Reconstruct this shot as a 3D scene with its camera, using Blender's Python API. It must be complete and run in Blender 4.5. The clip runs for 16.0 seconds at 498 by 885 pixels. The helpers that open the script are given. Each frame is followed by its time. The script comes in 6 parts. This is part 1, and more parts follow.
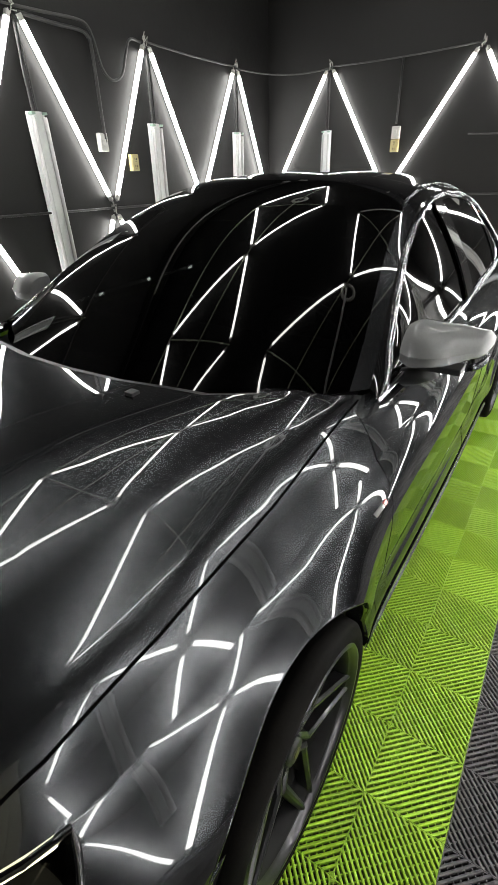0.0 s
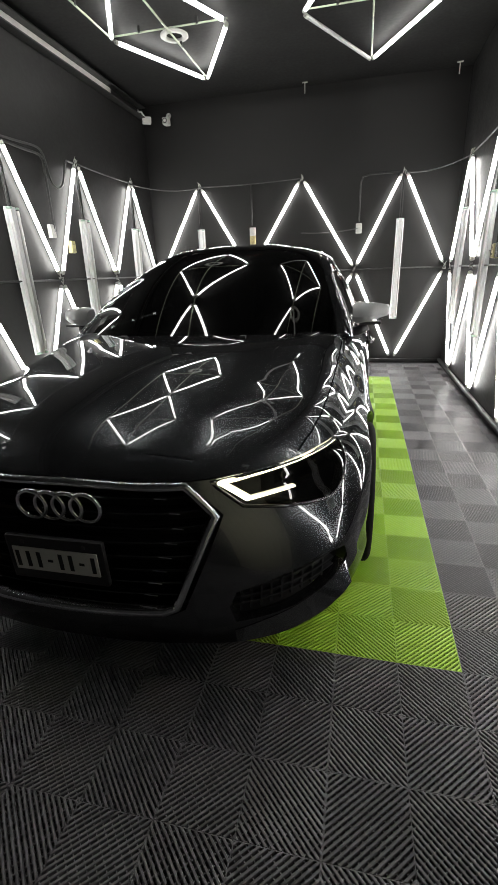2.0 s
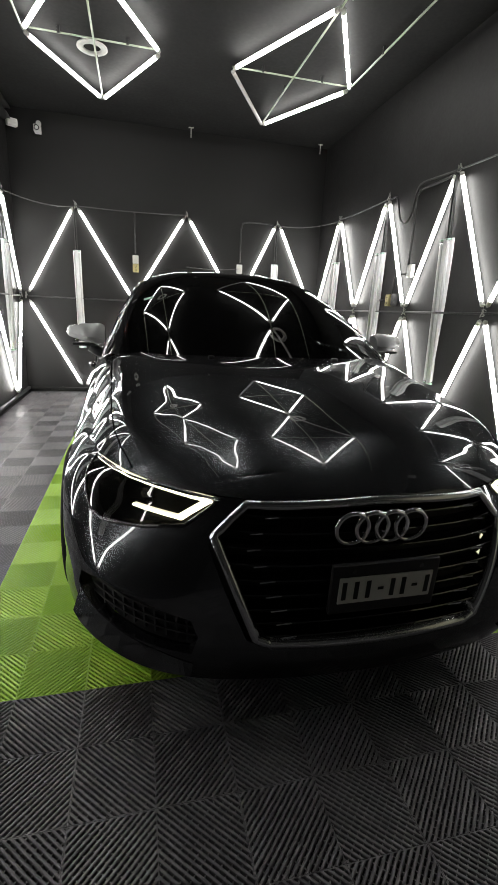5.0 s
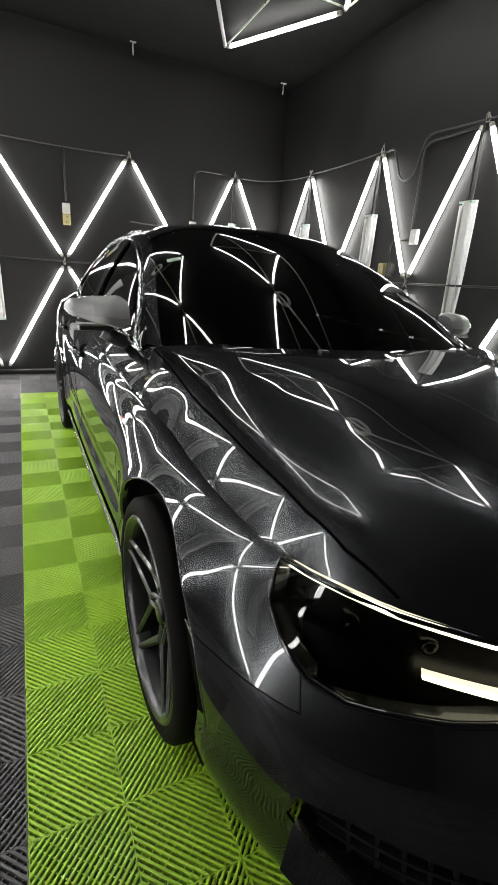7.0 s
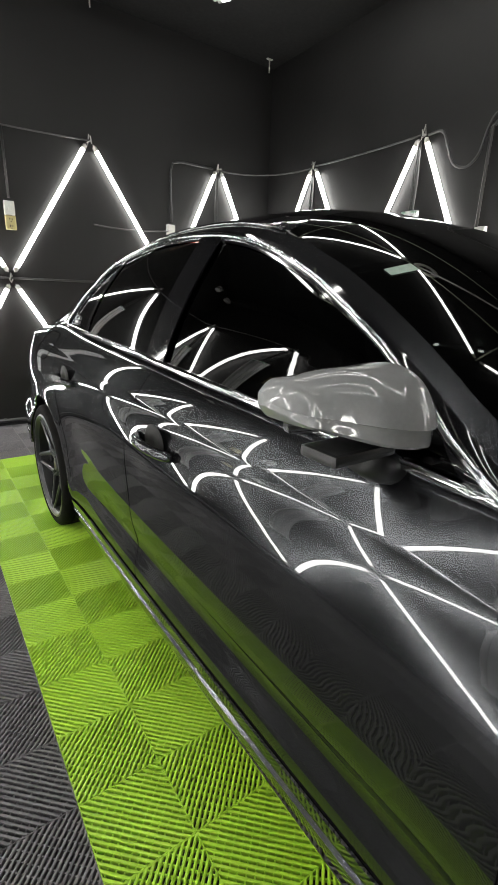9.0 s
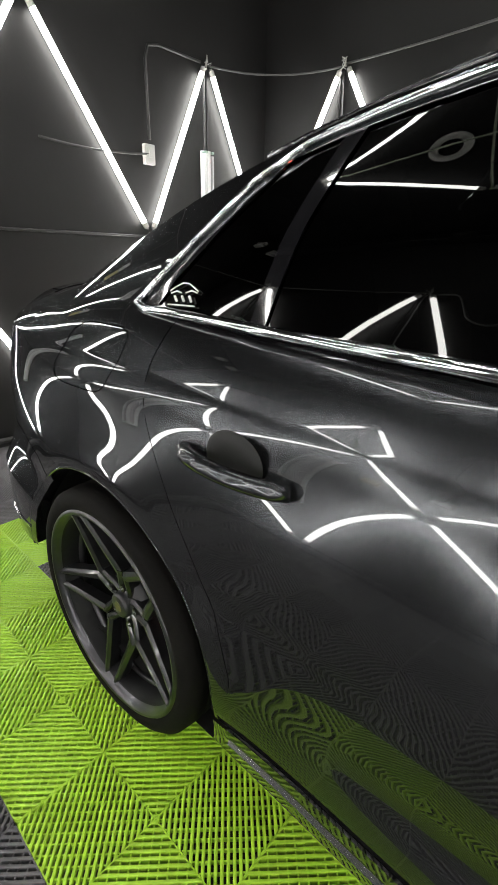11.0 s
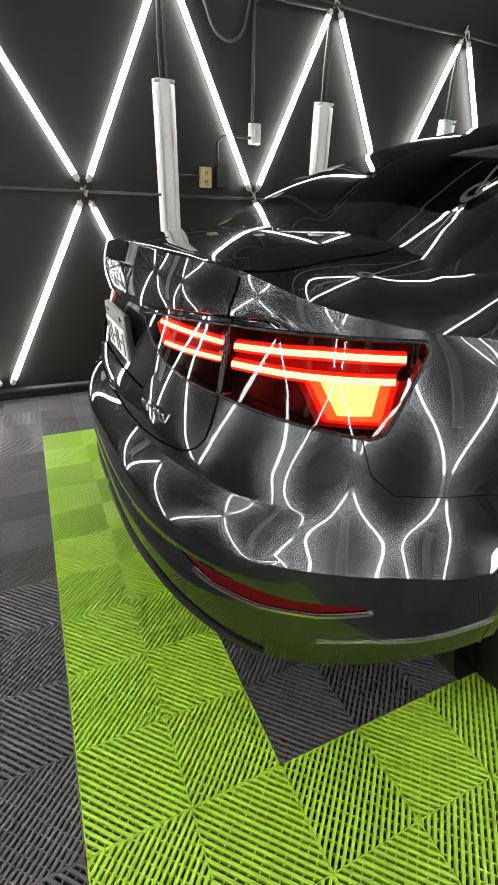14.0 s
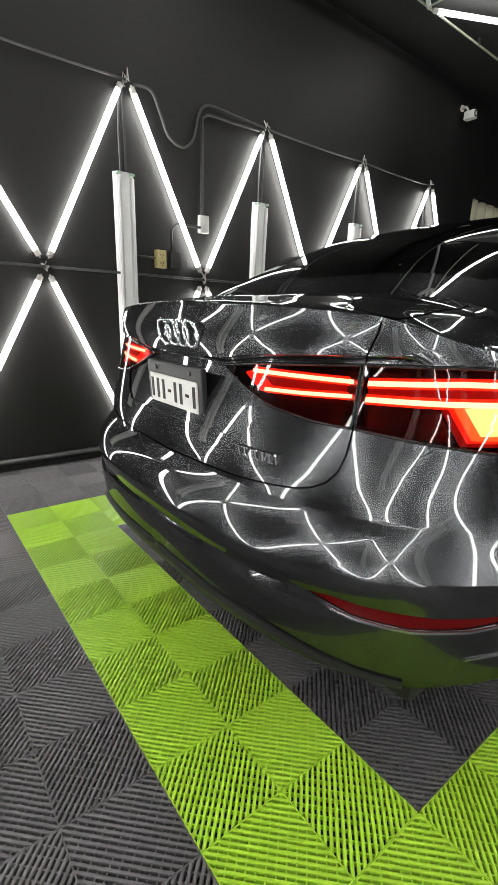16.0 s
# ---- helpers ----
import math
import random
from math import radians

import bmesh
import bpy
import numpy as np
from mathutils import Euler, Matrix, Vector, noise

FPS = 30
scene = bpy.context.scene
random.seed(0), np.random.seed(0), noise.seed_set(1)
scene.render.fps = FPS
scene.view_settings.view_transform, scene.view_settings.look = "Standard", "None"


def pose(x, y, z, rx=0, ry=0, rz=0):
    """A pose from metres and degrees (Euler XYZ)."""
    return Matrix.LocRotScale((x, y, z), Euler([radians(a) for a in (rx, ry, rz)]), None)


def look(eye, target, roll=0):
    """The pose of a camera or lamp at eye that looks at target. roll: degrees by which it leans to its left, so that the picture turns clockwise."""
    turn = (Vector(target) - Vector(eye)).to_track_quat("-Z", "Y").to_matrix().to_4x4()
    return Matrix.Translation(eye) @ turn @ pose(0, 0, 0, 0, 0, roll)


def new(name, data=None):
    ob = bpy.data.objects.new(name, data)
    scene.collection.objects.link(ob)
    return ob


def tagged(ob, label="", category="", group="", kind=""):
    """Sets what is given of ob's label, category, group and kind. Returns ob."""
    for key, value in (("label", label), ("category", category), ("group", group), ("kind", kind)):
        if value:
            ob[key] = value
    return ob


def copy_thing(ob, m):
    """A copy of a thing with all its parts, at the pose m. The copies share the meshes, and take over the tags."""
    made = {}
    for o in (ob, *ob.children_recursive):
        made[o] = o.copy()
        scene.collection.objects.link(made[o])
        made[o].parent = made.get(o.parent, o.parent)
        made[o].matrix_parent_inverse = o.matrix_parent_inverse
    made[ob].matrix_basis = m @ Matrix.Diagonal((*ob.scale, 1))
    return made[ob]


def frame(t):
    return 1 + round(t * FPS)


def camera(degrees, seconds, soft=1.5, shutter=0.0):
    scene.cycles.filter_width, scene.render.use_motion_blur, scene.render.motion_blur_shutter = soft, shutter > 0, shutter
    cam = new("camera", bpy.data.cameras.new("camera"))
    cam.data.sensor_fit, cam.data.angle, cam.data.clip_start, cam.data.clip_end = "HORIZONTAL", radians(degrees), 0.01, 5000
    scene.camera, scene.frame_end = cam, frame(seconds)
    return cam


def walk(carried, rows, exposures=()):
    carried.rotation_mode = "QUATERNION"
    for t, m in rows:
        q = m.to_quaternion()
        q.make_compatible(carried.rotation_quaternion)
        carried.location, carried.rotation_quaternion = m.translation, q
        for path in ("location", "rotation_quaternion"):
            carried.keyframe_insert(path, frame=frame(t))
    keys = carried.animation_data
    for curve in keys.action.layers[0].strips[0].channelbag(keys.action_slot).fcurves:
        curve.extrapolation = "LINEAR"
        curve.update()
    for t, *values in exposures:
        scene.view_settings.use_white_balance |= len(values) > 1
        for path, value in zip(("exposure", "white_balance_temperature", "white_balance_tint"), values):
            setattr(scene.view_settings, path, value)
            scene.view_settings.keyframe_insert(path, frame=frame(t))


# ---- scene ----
cam = camera(57.2, 16.0, shutter=0.0)
PATH = [
    (0, (1.099, -2.024, 1.379), (0.117, -0.595, 0.382), -1.7),
    (0.5, (1.048, -2.389, 1.338), (0.116, -0.895, 0.39), -2.2),
    (1, (0.971, -2.744, 1.305), (0.158, -1.126, 0.454), -1.7),
    (1.5, (0.855, -3.086, 1.269), (0.247, -1.329, 0.531), -1.7),
    (2, (0.824, -3.432, 1.222), (0.378, -1.611, 0.525), -2.0),
    (2.5, (0.686, -3.649, 1.212), (0.416, -1.76, 0.612), 1.4),
    (3, (0.43, -3.754, 1.225), (0.379, -1.819, 0.72), 0.6),
    (3.5, (0.178, -3.729, 1.189), (0.216, -1.785, 0.721), 1.4),
    (4, (-0.112, -3.638, 1.187), (0.035, -1.704, 0.701), 2.0),
    (4.5, (-0.397, -3.546, 1.168), (-0.076, -1.64, 0.653), 2.3),
    (7, (-1.118, -2.527, 1.129), (-0.271, -0.838, 0.471), 4.1),
    (7.5, (-1.225, -2.216, 1.121), (-0.27, -0.575, 0.491), 3.7),
    (8, (-1.316, -1.931, 1.125), (-0.307, -0.318, 0.509), 3.1),
    (8.5, (-1.34, -1.593, 1.137), (-0.281, -0.009, 0.53), 2.0),
    (10.8, (-1.322, 0.132, 1.102), (0.018, 1.432, 0.385), 2.0),
    (11, (-1.308, 0.268, 1.071), (0.059, 1.527, 0.332), 0.8),
    (11.5, (-1.289, 0.611, 1.038), (0.142, 1.727, 0.197), 0.5),
    (12, (-1.317, 0.957, 0.991), (0.283, 1.72, 0.066), 1.5),
    (12.5, (-1.345, 1.276, 0.985), (0.375, 1.671, 0.042), 2.5),
    (13, (-1.31, 1.565, 1.024), (0.448, 1.518, 0.072), 4.0),
    (13.5, (-1.343, 1.911, 1.029), (0.375, 1.421, 0.129), 4.1),
    (14, (-1.304, 2.124, 1.044), (0.338, 1.366, 0.191), 1.2),
    (14.5, (-1.243, 2.251, 1.079), (0.252, 1.17, 0.307), 0.8),
    (15, (-1.252, 2.436, 1.145), (0.179, 1.217, 0.461), -0.7),
    (15.5, (-1.193, 2.53, 1.108), (0.265, 1.287, 0.536), 0.8),
    (16, (-1.128, 2.53, 0.975), (0.393, 1.346, 0.44), 1.9),
]
walk(cam, [(t, look(e, p, r)) for t, e, p, r in PATH])

# ---- world and exposure: a closed room lit by its own tube lamps ----
world = bpy.data.worlds.new("world")
scene.world = world
world.use_nodes = True
world.node_tree.nodes["Background"].inputs[0].default_value = (0.05, 0.06, 0.07, 1)
world.node_tree.nodes["Background"].inputs[1].default_value = 0.02
scene.view_settings.exposure = 0.0
TUBE_GLOW = 22.0


# lamp added in the closed bay behind the strip curtain, to brighten the front
bay_fill = bpy.data.lights.new("added_bay_light", "AREA")
bay_fill.shape = "RECTANGLE"
bay_fill.size, bay_fill.size_y = 1.5, 2.0
bay_fill.energy = 50.0
bay_fill.color = (1.0, 0.97, 0.92)
new("added_bay_light", bay_fill).matrix_basis = pose(3.05, -3.85, 1.3, 0, 90, 0)


# ---- materials ----
def material(name, colour, rough=0.5, metal=0.0, coat=0.0, spec=0.5, emit=None, power=0.0):
    m = bpy.data.materials.new(name)
    m.use_nodes = True
    b = m.node_tree.nodes["Principled BSDF"]
    b.inputs["Base Color"].default_value = (*colour, 1)
    b.inputs["Roughness"].default_value = rough
    b.inputs["Metallic"].default_value = metal
    b.inputs["Coat Weight"].default_value = coat
    b.inputs["Coat Roughness"].default_value = 0.02
    b.inputs["Specular IOR Level"].default_value = spec
    if emit:
        b.inputs["Emission Color"].default_value = (*emit, 1)
        b.inputs["Emission Strength"].default_value = power
    return m


def node(m, kind, **values):
    n = m.node_tree.nodes.new(kind)
    for key, value in values.items():
        n.inputs[key.replace("_", " ")].default_value = value
    return n


def link(m, a, out, b, inp):
    m.node_tree.links.new(a.outputs[out], b.inputs[inp])


def mottle(m, scale, low, high, rough=None, bump=0.0, fine=None, object_space=True):
    """Two scales of noise in colour, roughness and relief."""
    b = m.node_tree.nodes["Principled BSDF"]
    co = node(m, "ShaderNodeTexCoord")
    a = node(m, "ShaderNodeTexNoise", Scale=scale, Detail=6.0, Roughness=0.6)
    f = node(m, "ShaderNodeTexNoise", Scale=fine or scale * 18, Detail=3.0)
    for n in (a, f):
        link(m, co, "Object" if object_space else "Generated", n, "Vector")
    mix = node(m, "ShaderNodeMath")
    mix.operation = "MULTIPLY_ADD"
    mix.inputs[1].default_value = 0.35
    link(m, f, "Fac", mix, 0)
    half = node(m, "ShaderNodeMath")
    half.operation = "MULTIPLY"
    half.inputs[1].default_value = 0.65
    link(m, a, "Fac", half, 0)
    link(m, half, 0, mix, 2)
    ramp = node(m, "ShaderNodeValToRGB")
    ramp.color_ramp.elements[0].position, ramp.color_ramp.elements[1].position = 0.3, 0.7
    ramp.color_ramp.elements[0].color, ramp.color_ramp.elements[1].color = (*low, 1), (*high, 1)
    link(m, mix, 0, ramp, 0)
    link(m, ramp, 0, b, "Base Color")
    if rough:
        r = node(m, "ShaderNodeMapRange")
        r.inputs["From Min"].default_value, r.inputs["From Max"].default_value = 0.3, 0.7
        r.inputs["To Min"].default_value, r.inputs["To Max"].default_value = rough
        link(m, mix, 0, r, 0)
        link(m, r, 0, b, "Roughness")
    if bump:
        u = node(m, "ShaderNodeBump", Strength=bump, Distance=0.004)
        link(m, mix, 0, u, "Height")
        link(m, u, 0, b, "Normal")
    return m




def metallic_paint(name, flake, haze):
    """Clear coat over dark pigment, with metal flakes under it that spread the lamps' light."""
    m = material(name, (0.006, 0.006, 0.0065), 0.015, 0.0, 0.0)
    t = m.node_tree
    out = t.nodes["Material Output"]
    coat = t.nodes["Principled BSDF"]
    co = node(m, "ShaderNodeTexCoord")
    n = node(m, "ShaderNodeTexNoise", Scale=1.3, Detail=2.0)
    link(m, co, "Object", n, "Vector")
    ramp = node(m, "ShaderNodeValToRGB")
    ramp.color_ramp.elements[0].position, ramp.color_ramp.elements[1].position = 0.3, 0.7
    ramp.color_ramp.elements[0].color = (*[c * 0.94 for c in flake], 1)
    ramp.color_ramp.elements[1].color = (*[c * 1.06 for c in flake], 1)
    link(m, n, "Fac", ramp, 0)
    gloss = t.nodes.new("ShaderNodeBsdfGlossy")
    gloss.inputs["Roughness"].default_value = haze
    side = node(m, "ShaderNodeLayerWeight", Blend=0.5)
    fade = node(m, "ShaderNodeMapRange")
    fade.inputs["From Max"].default_value = 0.5
    fade.inputs["To Min"].default_value, fade.inputs["To Max"].default_value = 1.1, 0.18
    link(m, side, "Facing", fade, 0)
    scaled = node(m, "ShaderNodeHueSaturation")
    link(m, ramp, 0, scaled, "Color")
    link(m, fade, 0, scaled, "Value")
    link(m, scaled, 0, gloss, "Color")
    both = t.nodes.new("ShaderNodeAddShader")
    t.links.new(coat.outputs[0], both.inputs[0])
    t.links.new(gloss.outputs[0], both.inputs[1])
    t.links.new(both.outputs[0], out.inputs[0])
    return m


PAINT = metallic_paint("grey_metallic_paint", (0.094, 0.0988, 0.1055), 0.25)
MIRROR_CAP = mottle(material("silver_mirror_cap", (0.3, 0.305, 0.31), 0.48, 0.35, 1.0), 9.0, (0.20, 0.203, 0.207), (0.245, 0.248, 0.252), (0.42, 0.52))
ROOF_BLACK = material("gloss_black", (0.006, 0.006, 0.007), 0.06, 0.0, 1.0)
TRIM = material("satin_black_plastic", (0.012, 0.012, 0.013), 0.38)
mottle(TRIM, 60.0, (0.010, 0.010, 0.011), (0.016, 0.016, 0.017), (0.32, 0.45))
# near black: the shade of hollows and undersides is in this colour
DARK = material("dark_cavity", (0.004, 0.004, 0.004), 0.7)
CHROME = material("chrome", (0.82, 0.83, 0.85), 0.06, 1.0)
SATIN = material("satin_aluminium", (0.62, 0.63, 0.65), 0.22, 1.0)
RUBBER = mottle(material("tyre_rubber", (0.014, 0.014, 0.014), 0.75, spec=0.08), 9.0, (0.003, 0.003, 0.003), (0.0095, 0.0085, 0.0075), (0.65, 0.85), 0.25, fine=160.0)
RIM = mottle(material("gunmetal_rim", (0.10, 0.10, 0.105), 0.3, 0.9, 0.35), 6.0, (0.05, 0.05, 0.053), (0.075, 0.075, 0.079), (0.27, 0.36), fine=40.0)
# far darker than the rim: shade behind the spokes put into the colour
BARREL = mottle(material("shaded_barrel", (0.02, 0.02, 0.02), 0.6, 0.0, spec=0.15), 30.0, (0.005, 0.005, 0.005), (0.009, 0.009, 0.0095), (0.4, 0.55))
STEEL = mottle(material("brake_steel", (0.3, 0.3, 0.3), 0.4, 1.0), 30.0, (0.06, 0.06, 0.06), (0.11, 0.11, 0.11), (0.28, 0.45))
RED = material("red_caliper", (0.07, 0.003, 0.004), 0.45, 0.0, 0.3)
BADGE_RED = material("badge_red", (0.5, 0.02, 0.02), 0.35, 0.0, 0.5)
SEAT = mottle(material("dark_fabric", (0.012, 0.012, 0.013), 0.8), 25.0, (0.009, 0.009, 0.01), (0.018, 0.018, 0.019))
LAMP_BLACK = material("lamp_housing", (0.004, 0.004, 0.0045), 0.25, 0.0, 0.0)
DRL = material("daytime_strip", (0.9, 0.88, 0.75), 0.3, emit=(1.0, 0.92, 0.60), power=4.5)
TAIL_RED = material("tail_lamp_glow", (0.10, 0.002, 0.003), 0.4, emit=(1.0, 0.015, 0.02), power=0.16)
TAIL_HOT = material("tail_lamp_brake", (0.8, 0.1, 0.02), 0.3, emit=(1.0, 0.03, 0.02), power=1.0)
TAIL_CORE = material("tail_lamp_core", (0.9, 0.5, 0.4), 0.3, emit=(1.0, 0.72, 0.55), power=11.0)
BLOCK_CORE = material("brake_core", (0.9, 0.7, 0.3), 0.3, emit=(1.0, 0.78, 0.34), power=8.0)
TAIL_BLOCK = material("tail_lamp_block", (0.8, 0.1, 0.02), 0.3, emit=(1.0, 0.22, 0.05), power=4.0)
REFLECTOR = mottle(material("red_reflector", (0.09, 0.001, 0.002), 0.3, 0.0, 0.0, spec=0.12), 300.0, (0.07, 0.001, 0.0015), (0.12, 0.002, 0.0025))
PLATE = mottle(material("plate_white", (0.62, 0.62, 0.60), 0.5), 14.0, (0.74, 0.74, 0.71), (0.84, 0.84, 0.81))
STICKER = mottle(material("sticker_paper", (0.35, 0.45, 0.38), 0.5), 60.0, (0.26, 0.38, 0.31), (0.42, 0.5, 0.44))
INK = material("black_ink", (0.012, 0.012, 0.012), 0.5)
YELLOW = material("dull_yellow", (0.10, 0.095, 0.03), 0.45)


def glass(name, tint, gloss=0.02):
    """A tinted pane: what passes is dimmed, what falls on it is mirrored by Fresnel."""
    m = bpy.data.materials.new(name)
    m.use_nodes = True
    t = m.node_tree
    t.nodes.clear()
    out = t.nodes.new("ShaderNodeOutputMaterial")
    mix = t.nodes.new("ShaderNodeMixShader")
    clear = t.nodes.new("ShaderNodeBsdfTransparent")
    clear.inputs[0].default_value = (*tint, 1)
    shine = t.nodes.new("ShaderNodeBsdfGlossy")
    shine.inputs["Roughness"].default_value = gloss
    fres = t.nodes.new("ShaderNodeFresnel")
    fres.inputs[0].default_value = 1.55
    t.links.new(fres.outputs[0], mix.inputs[0])
    t.links.new(clear.outputs[0], mix.inputs[1])
    t.links.new(shine.outputs[0], mix.inputs[2])
    t.links.new(mix.outputs[0], out.inputs[0])
    return m


TINT = glass("tinted_glass", (0.014, 0.016, 0.015))
# headlight tint puts the shade of the lamp's interior into the lens
LENS = glass("dimmed_lens", (0.28, 0.28, 0.28))
RED_LENS = glass("red_lens", (0.8, 0.15, 0.11))
TAIL_INSIDE = mottle(material("tail_lamp_inside", (0.012, 0.0008, 0.0008), 0.25), 40.0, (0.008, 0.0006, 0.0006), (0.016, 0.001, 0.001))

WALL = mottle(material("black_wall_paint", (0.02, 0.02, 0.021), 0.6, spec=0.35), 1.6, (0.004, 0.0039, 0.004), (0.0095, 0.0092, 0.0092), (0.42, 0.66), 0.4, fine=38.0)
CEIL = mottle(material("black_ceiling_paint", (0.016, 0.016, 0.017), 0.75, spec=0.3), 1.1, (0.0035, 0.0035, 0.0037), (0.0072, 0.0072, 0.0074), (0.6, 0.85), 0.3, fine=30.0)
CONDUIT = mottle(material("black_conduit", (0.02, 0.02, 0.02), 0.4), 20.0, (0.014, 0.014, 0.014), (0.032, 0.032, 0.032), (0.3, 0.5))
TUBE = material("lit_led_tube", (0.9, 0.9, 0.9), 0.4, emit=(1.0, 0.985, 0.94), power=TUBE_GLOW)
TUBE_OFF = mottle(material("unlit_tube", (0.55, 0.55, 0.56), 0.35), 9.0, (0.5, 0.5, 0.5), (0.6, 0.6, 0.6))
CAPS = mottle(material("tube_cap_plastic", (0.55, 0.54, 0.50), 0.45), 50.0, (0.42, 0.41, 0.38), (0.62, 0.61, 0.58))
FIXTURE = mottle(material("white_enamel", (0.78, 0.79, 0.79), 0.32), 6.0, (0.72, 0.73, 0.73), (0.83, 0.84, 0.84), (0.25, 0.42))
STRIP = mottle(material("cream_strip_plastic", (0.62, 0.61, 0.52), 0.22), 3.0, (0.56, 0.55, 0.46), (0.68, 0.67, 0.58), (0.16, 0.3))
_t = STRIP.node_tree
_thin = _t.nodes.new("ShaderNodeBsdfTranslucent")
_thin.inputs["Color"].default_value = (0.62, 0.61, 0.50, 1)
_mix = _t.nodes.new("ShaderNodeMixShader")
_mix.inputs[0].default_value = 0.45
_t.links.new(_t.nodes["Principled BSDF"].outputs[0], _mix.inputs[1])
_t.links.new(_thin.outputs[0], _mix.inputs[2])
_t.links.new(_mix.outputs[0], _t.nodes["Material Output"].inputs[0])
JOINT = material("black_joint", (0.0025, 0.0025, 0.0025), 1.0, spec=0.0)
TRIM_RAIL = material("dark_rail_metal", (0.03, 0.03, 0.032), 0.4, 0.6)
SOCKET = material("green_lampholder", (0.36, 0.50, 0.42), 0.4)
BOX_WHITE = mottle(material("outlet_plastic", (0.6, 0.6, 0.58), 0.4), 22.0, (0.52, 0.52, 0.5), (0.66, 0.66, 0.63))
BOX_YELLOW = mottle(material("yellowed_plastic", (0.5, 0.44, 0.2), 0.45), 22.0, (0.42, 0.36, 0.15), (0.56, 0.5, 0.26))
ROD = mottle(material("pale_green_conduit", (0.42, 0.47, 0.36), 0.4), 12.0, (0.34, 0.40, 0.28), (0.5, 0.54, 0.44))
CABLE = material("dark_cable", (0.06, 0.06, 0.06), 0.5)


def rib_material(name, low, high):
    m = material(name, high, 0.4, 0.0, spec=0.5)
    mottle(m, 3.0, low, high, (0.27, 0.40), 0.08, fine=140.0)
    b = m.node_tree.nodes["Principled BSDF"]
    ramp = b.inputs["Base Color"].links[0].from_node
    info = node(m, "ShaderNodeObjectInfo")
    tone = node(m, "ShaderNodeMapRange")
    tone.inputs["To Min"].default_value, tone.inputs["To Max"].default_value = 0.9, 1.08
    link(m, info, "Random", tone, 0)
    hsv = node(m, "ShaderNodeHueSaturation")
    link(m, ramp, 0, hsv, "Color")
    link(m, tone, 0, hsv, "Value")
    link(m, hsv, 0, b, "Base Color")
    return m


GREEN = rib_material("green_tile_plastic", (0.32, 0.55, 0.030), (0.42, 0.675, 0.052))
GREY = rib_material("graphite_tile_plastic", (0.080, 0.078, 0.082), (0.122, 0.117, 0.123))
SLAB = mottle(material("dark_slab", (0.02, 0.02, 0.02), 0.8), 5.0, (0.012, 0.012, 0.012), (0.03, 0.03, 0.03))


# ---- mesh helpers ----
def part(name, bm, mat, parent=None, label="", smooth=False):
    me = bpy.data.meshes.new(name)
    bm.normal_update()
    bm.to_mesh(me)
    bm.free()
    for q in (mat if isinstance(mat, (list, tuple)) else [mat]):
        me.materials.append(q)
    if smooth:
        for p in me.polygons:
            p.use_smooth = True
    ob = new(name, me)
    if parent:
        ob.parent = parent
    if label:
        tagged(ob, label)
    return ob


def empty(name, at, label, category, group="", kind="", parent=None):
    ob = new(name)
    ob.matrix_basis = at
    ob.empty_display_size = 0.1
    if parent:
        ob.parent = parent
    return tagged(ob, label, category, group, kind)


def box(bm, lo, hi, bevel=0.0, m=None):
    r = bmesh.ops.create_cube(bm, size=1)
    vs = r["verts"]
    for v in vs:
        v.co = Vector([lo[i] + (v.co[i] + 0.5) * (hi[i] - lo[i]) for i in range(3)])
    if m is not None:
        bmesh.ops.transform(bm, matrix=m, verts=vs)
    if bevel:
        es = {e for v in vs for e in v.link_edges}
        bmesh.ops.bevel(bm, geom=list(es), offset=bevel, segments=2, affect="EDGES", profile=0.7)
    return bm


def rod(bm, a, b, r, sides=8, r2=None, caps=True):
    a, b = Vector(a), Vector(b)
    d = b - a
    if d.length < 1e-6:
        return bm
    m = Matrix.Translation((a + b) / 2) @ d.to_track_quat("Z", "Y").to_matrix().to_4x4()
    bmesh.ops.create_cone(bm, cap_ends=caps, segments=sides, radius1=r, radius2=r if r2 is None else r2, depth=d.length, matrix=m)
    return bm


def sweep(bm, pts, r, sides=6, closed=False, flat=None):
    """A tube along a line of points; flat = (a, b) makes it elliptic about the given up."""
    pts = [Vector(p) for p in pts]
    n = len(pts)
    rings = []
    side = None
    for i, p in enumerate(pts):
        d = (pts[(i + 1) % n] - pts[i - 1]) if closed else (pts[min(i + 1, n - 1)] - pts[max(i - 1, 0)])
        d = d.normalized() if d.length > 1e-9 else Vector((0, 0, 1))
        ref = side if side is not None else (Vector((0, 0, 1)) if abs(d.z) < 0.9 else Vector((1, 0, 0)))
        a = (ref - d * ref.dot(d)).normalized()
        side = a
        b = d.cross(a)
        rings.append([bm.verts.new(p + r * (math.cos(2 * math.pi * k / sides) * a + math.sin(2 * math.pi * k / sides) * b)) for k in range(sides)])
    for i in range(n if closed else n - 1):
        q, w = rings[i], rings[(i + 1) % n]
        for k in range(sides):
            bm.faces.new((q[k], q[(k + 1) % sides], w[(k + 1) % sides], w[k]))
    if not closed:
        bm.faces.new(rings[0][::-1])
        bm.faces.new(rings[-1])
    return bm


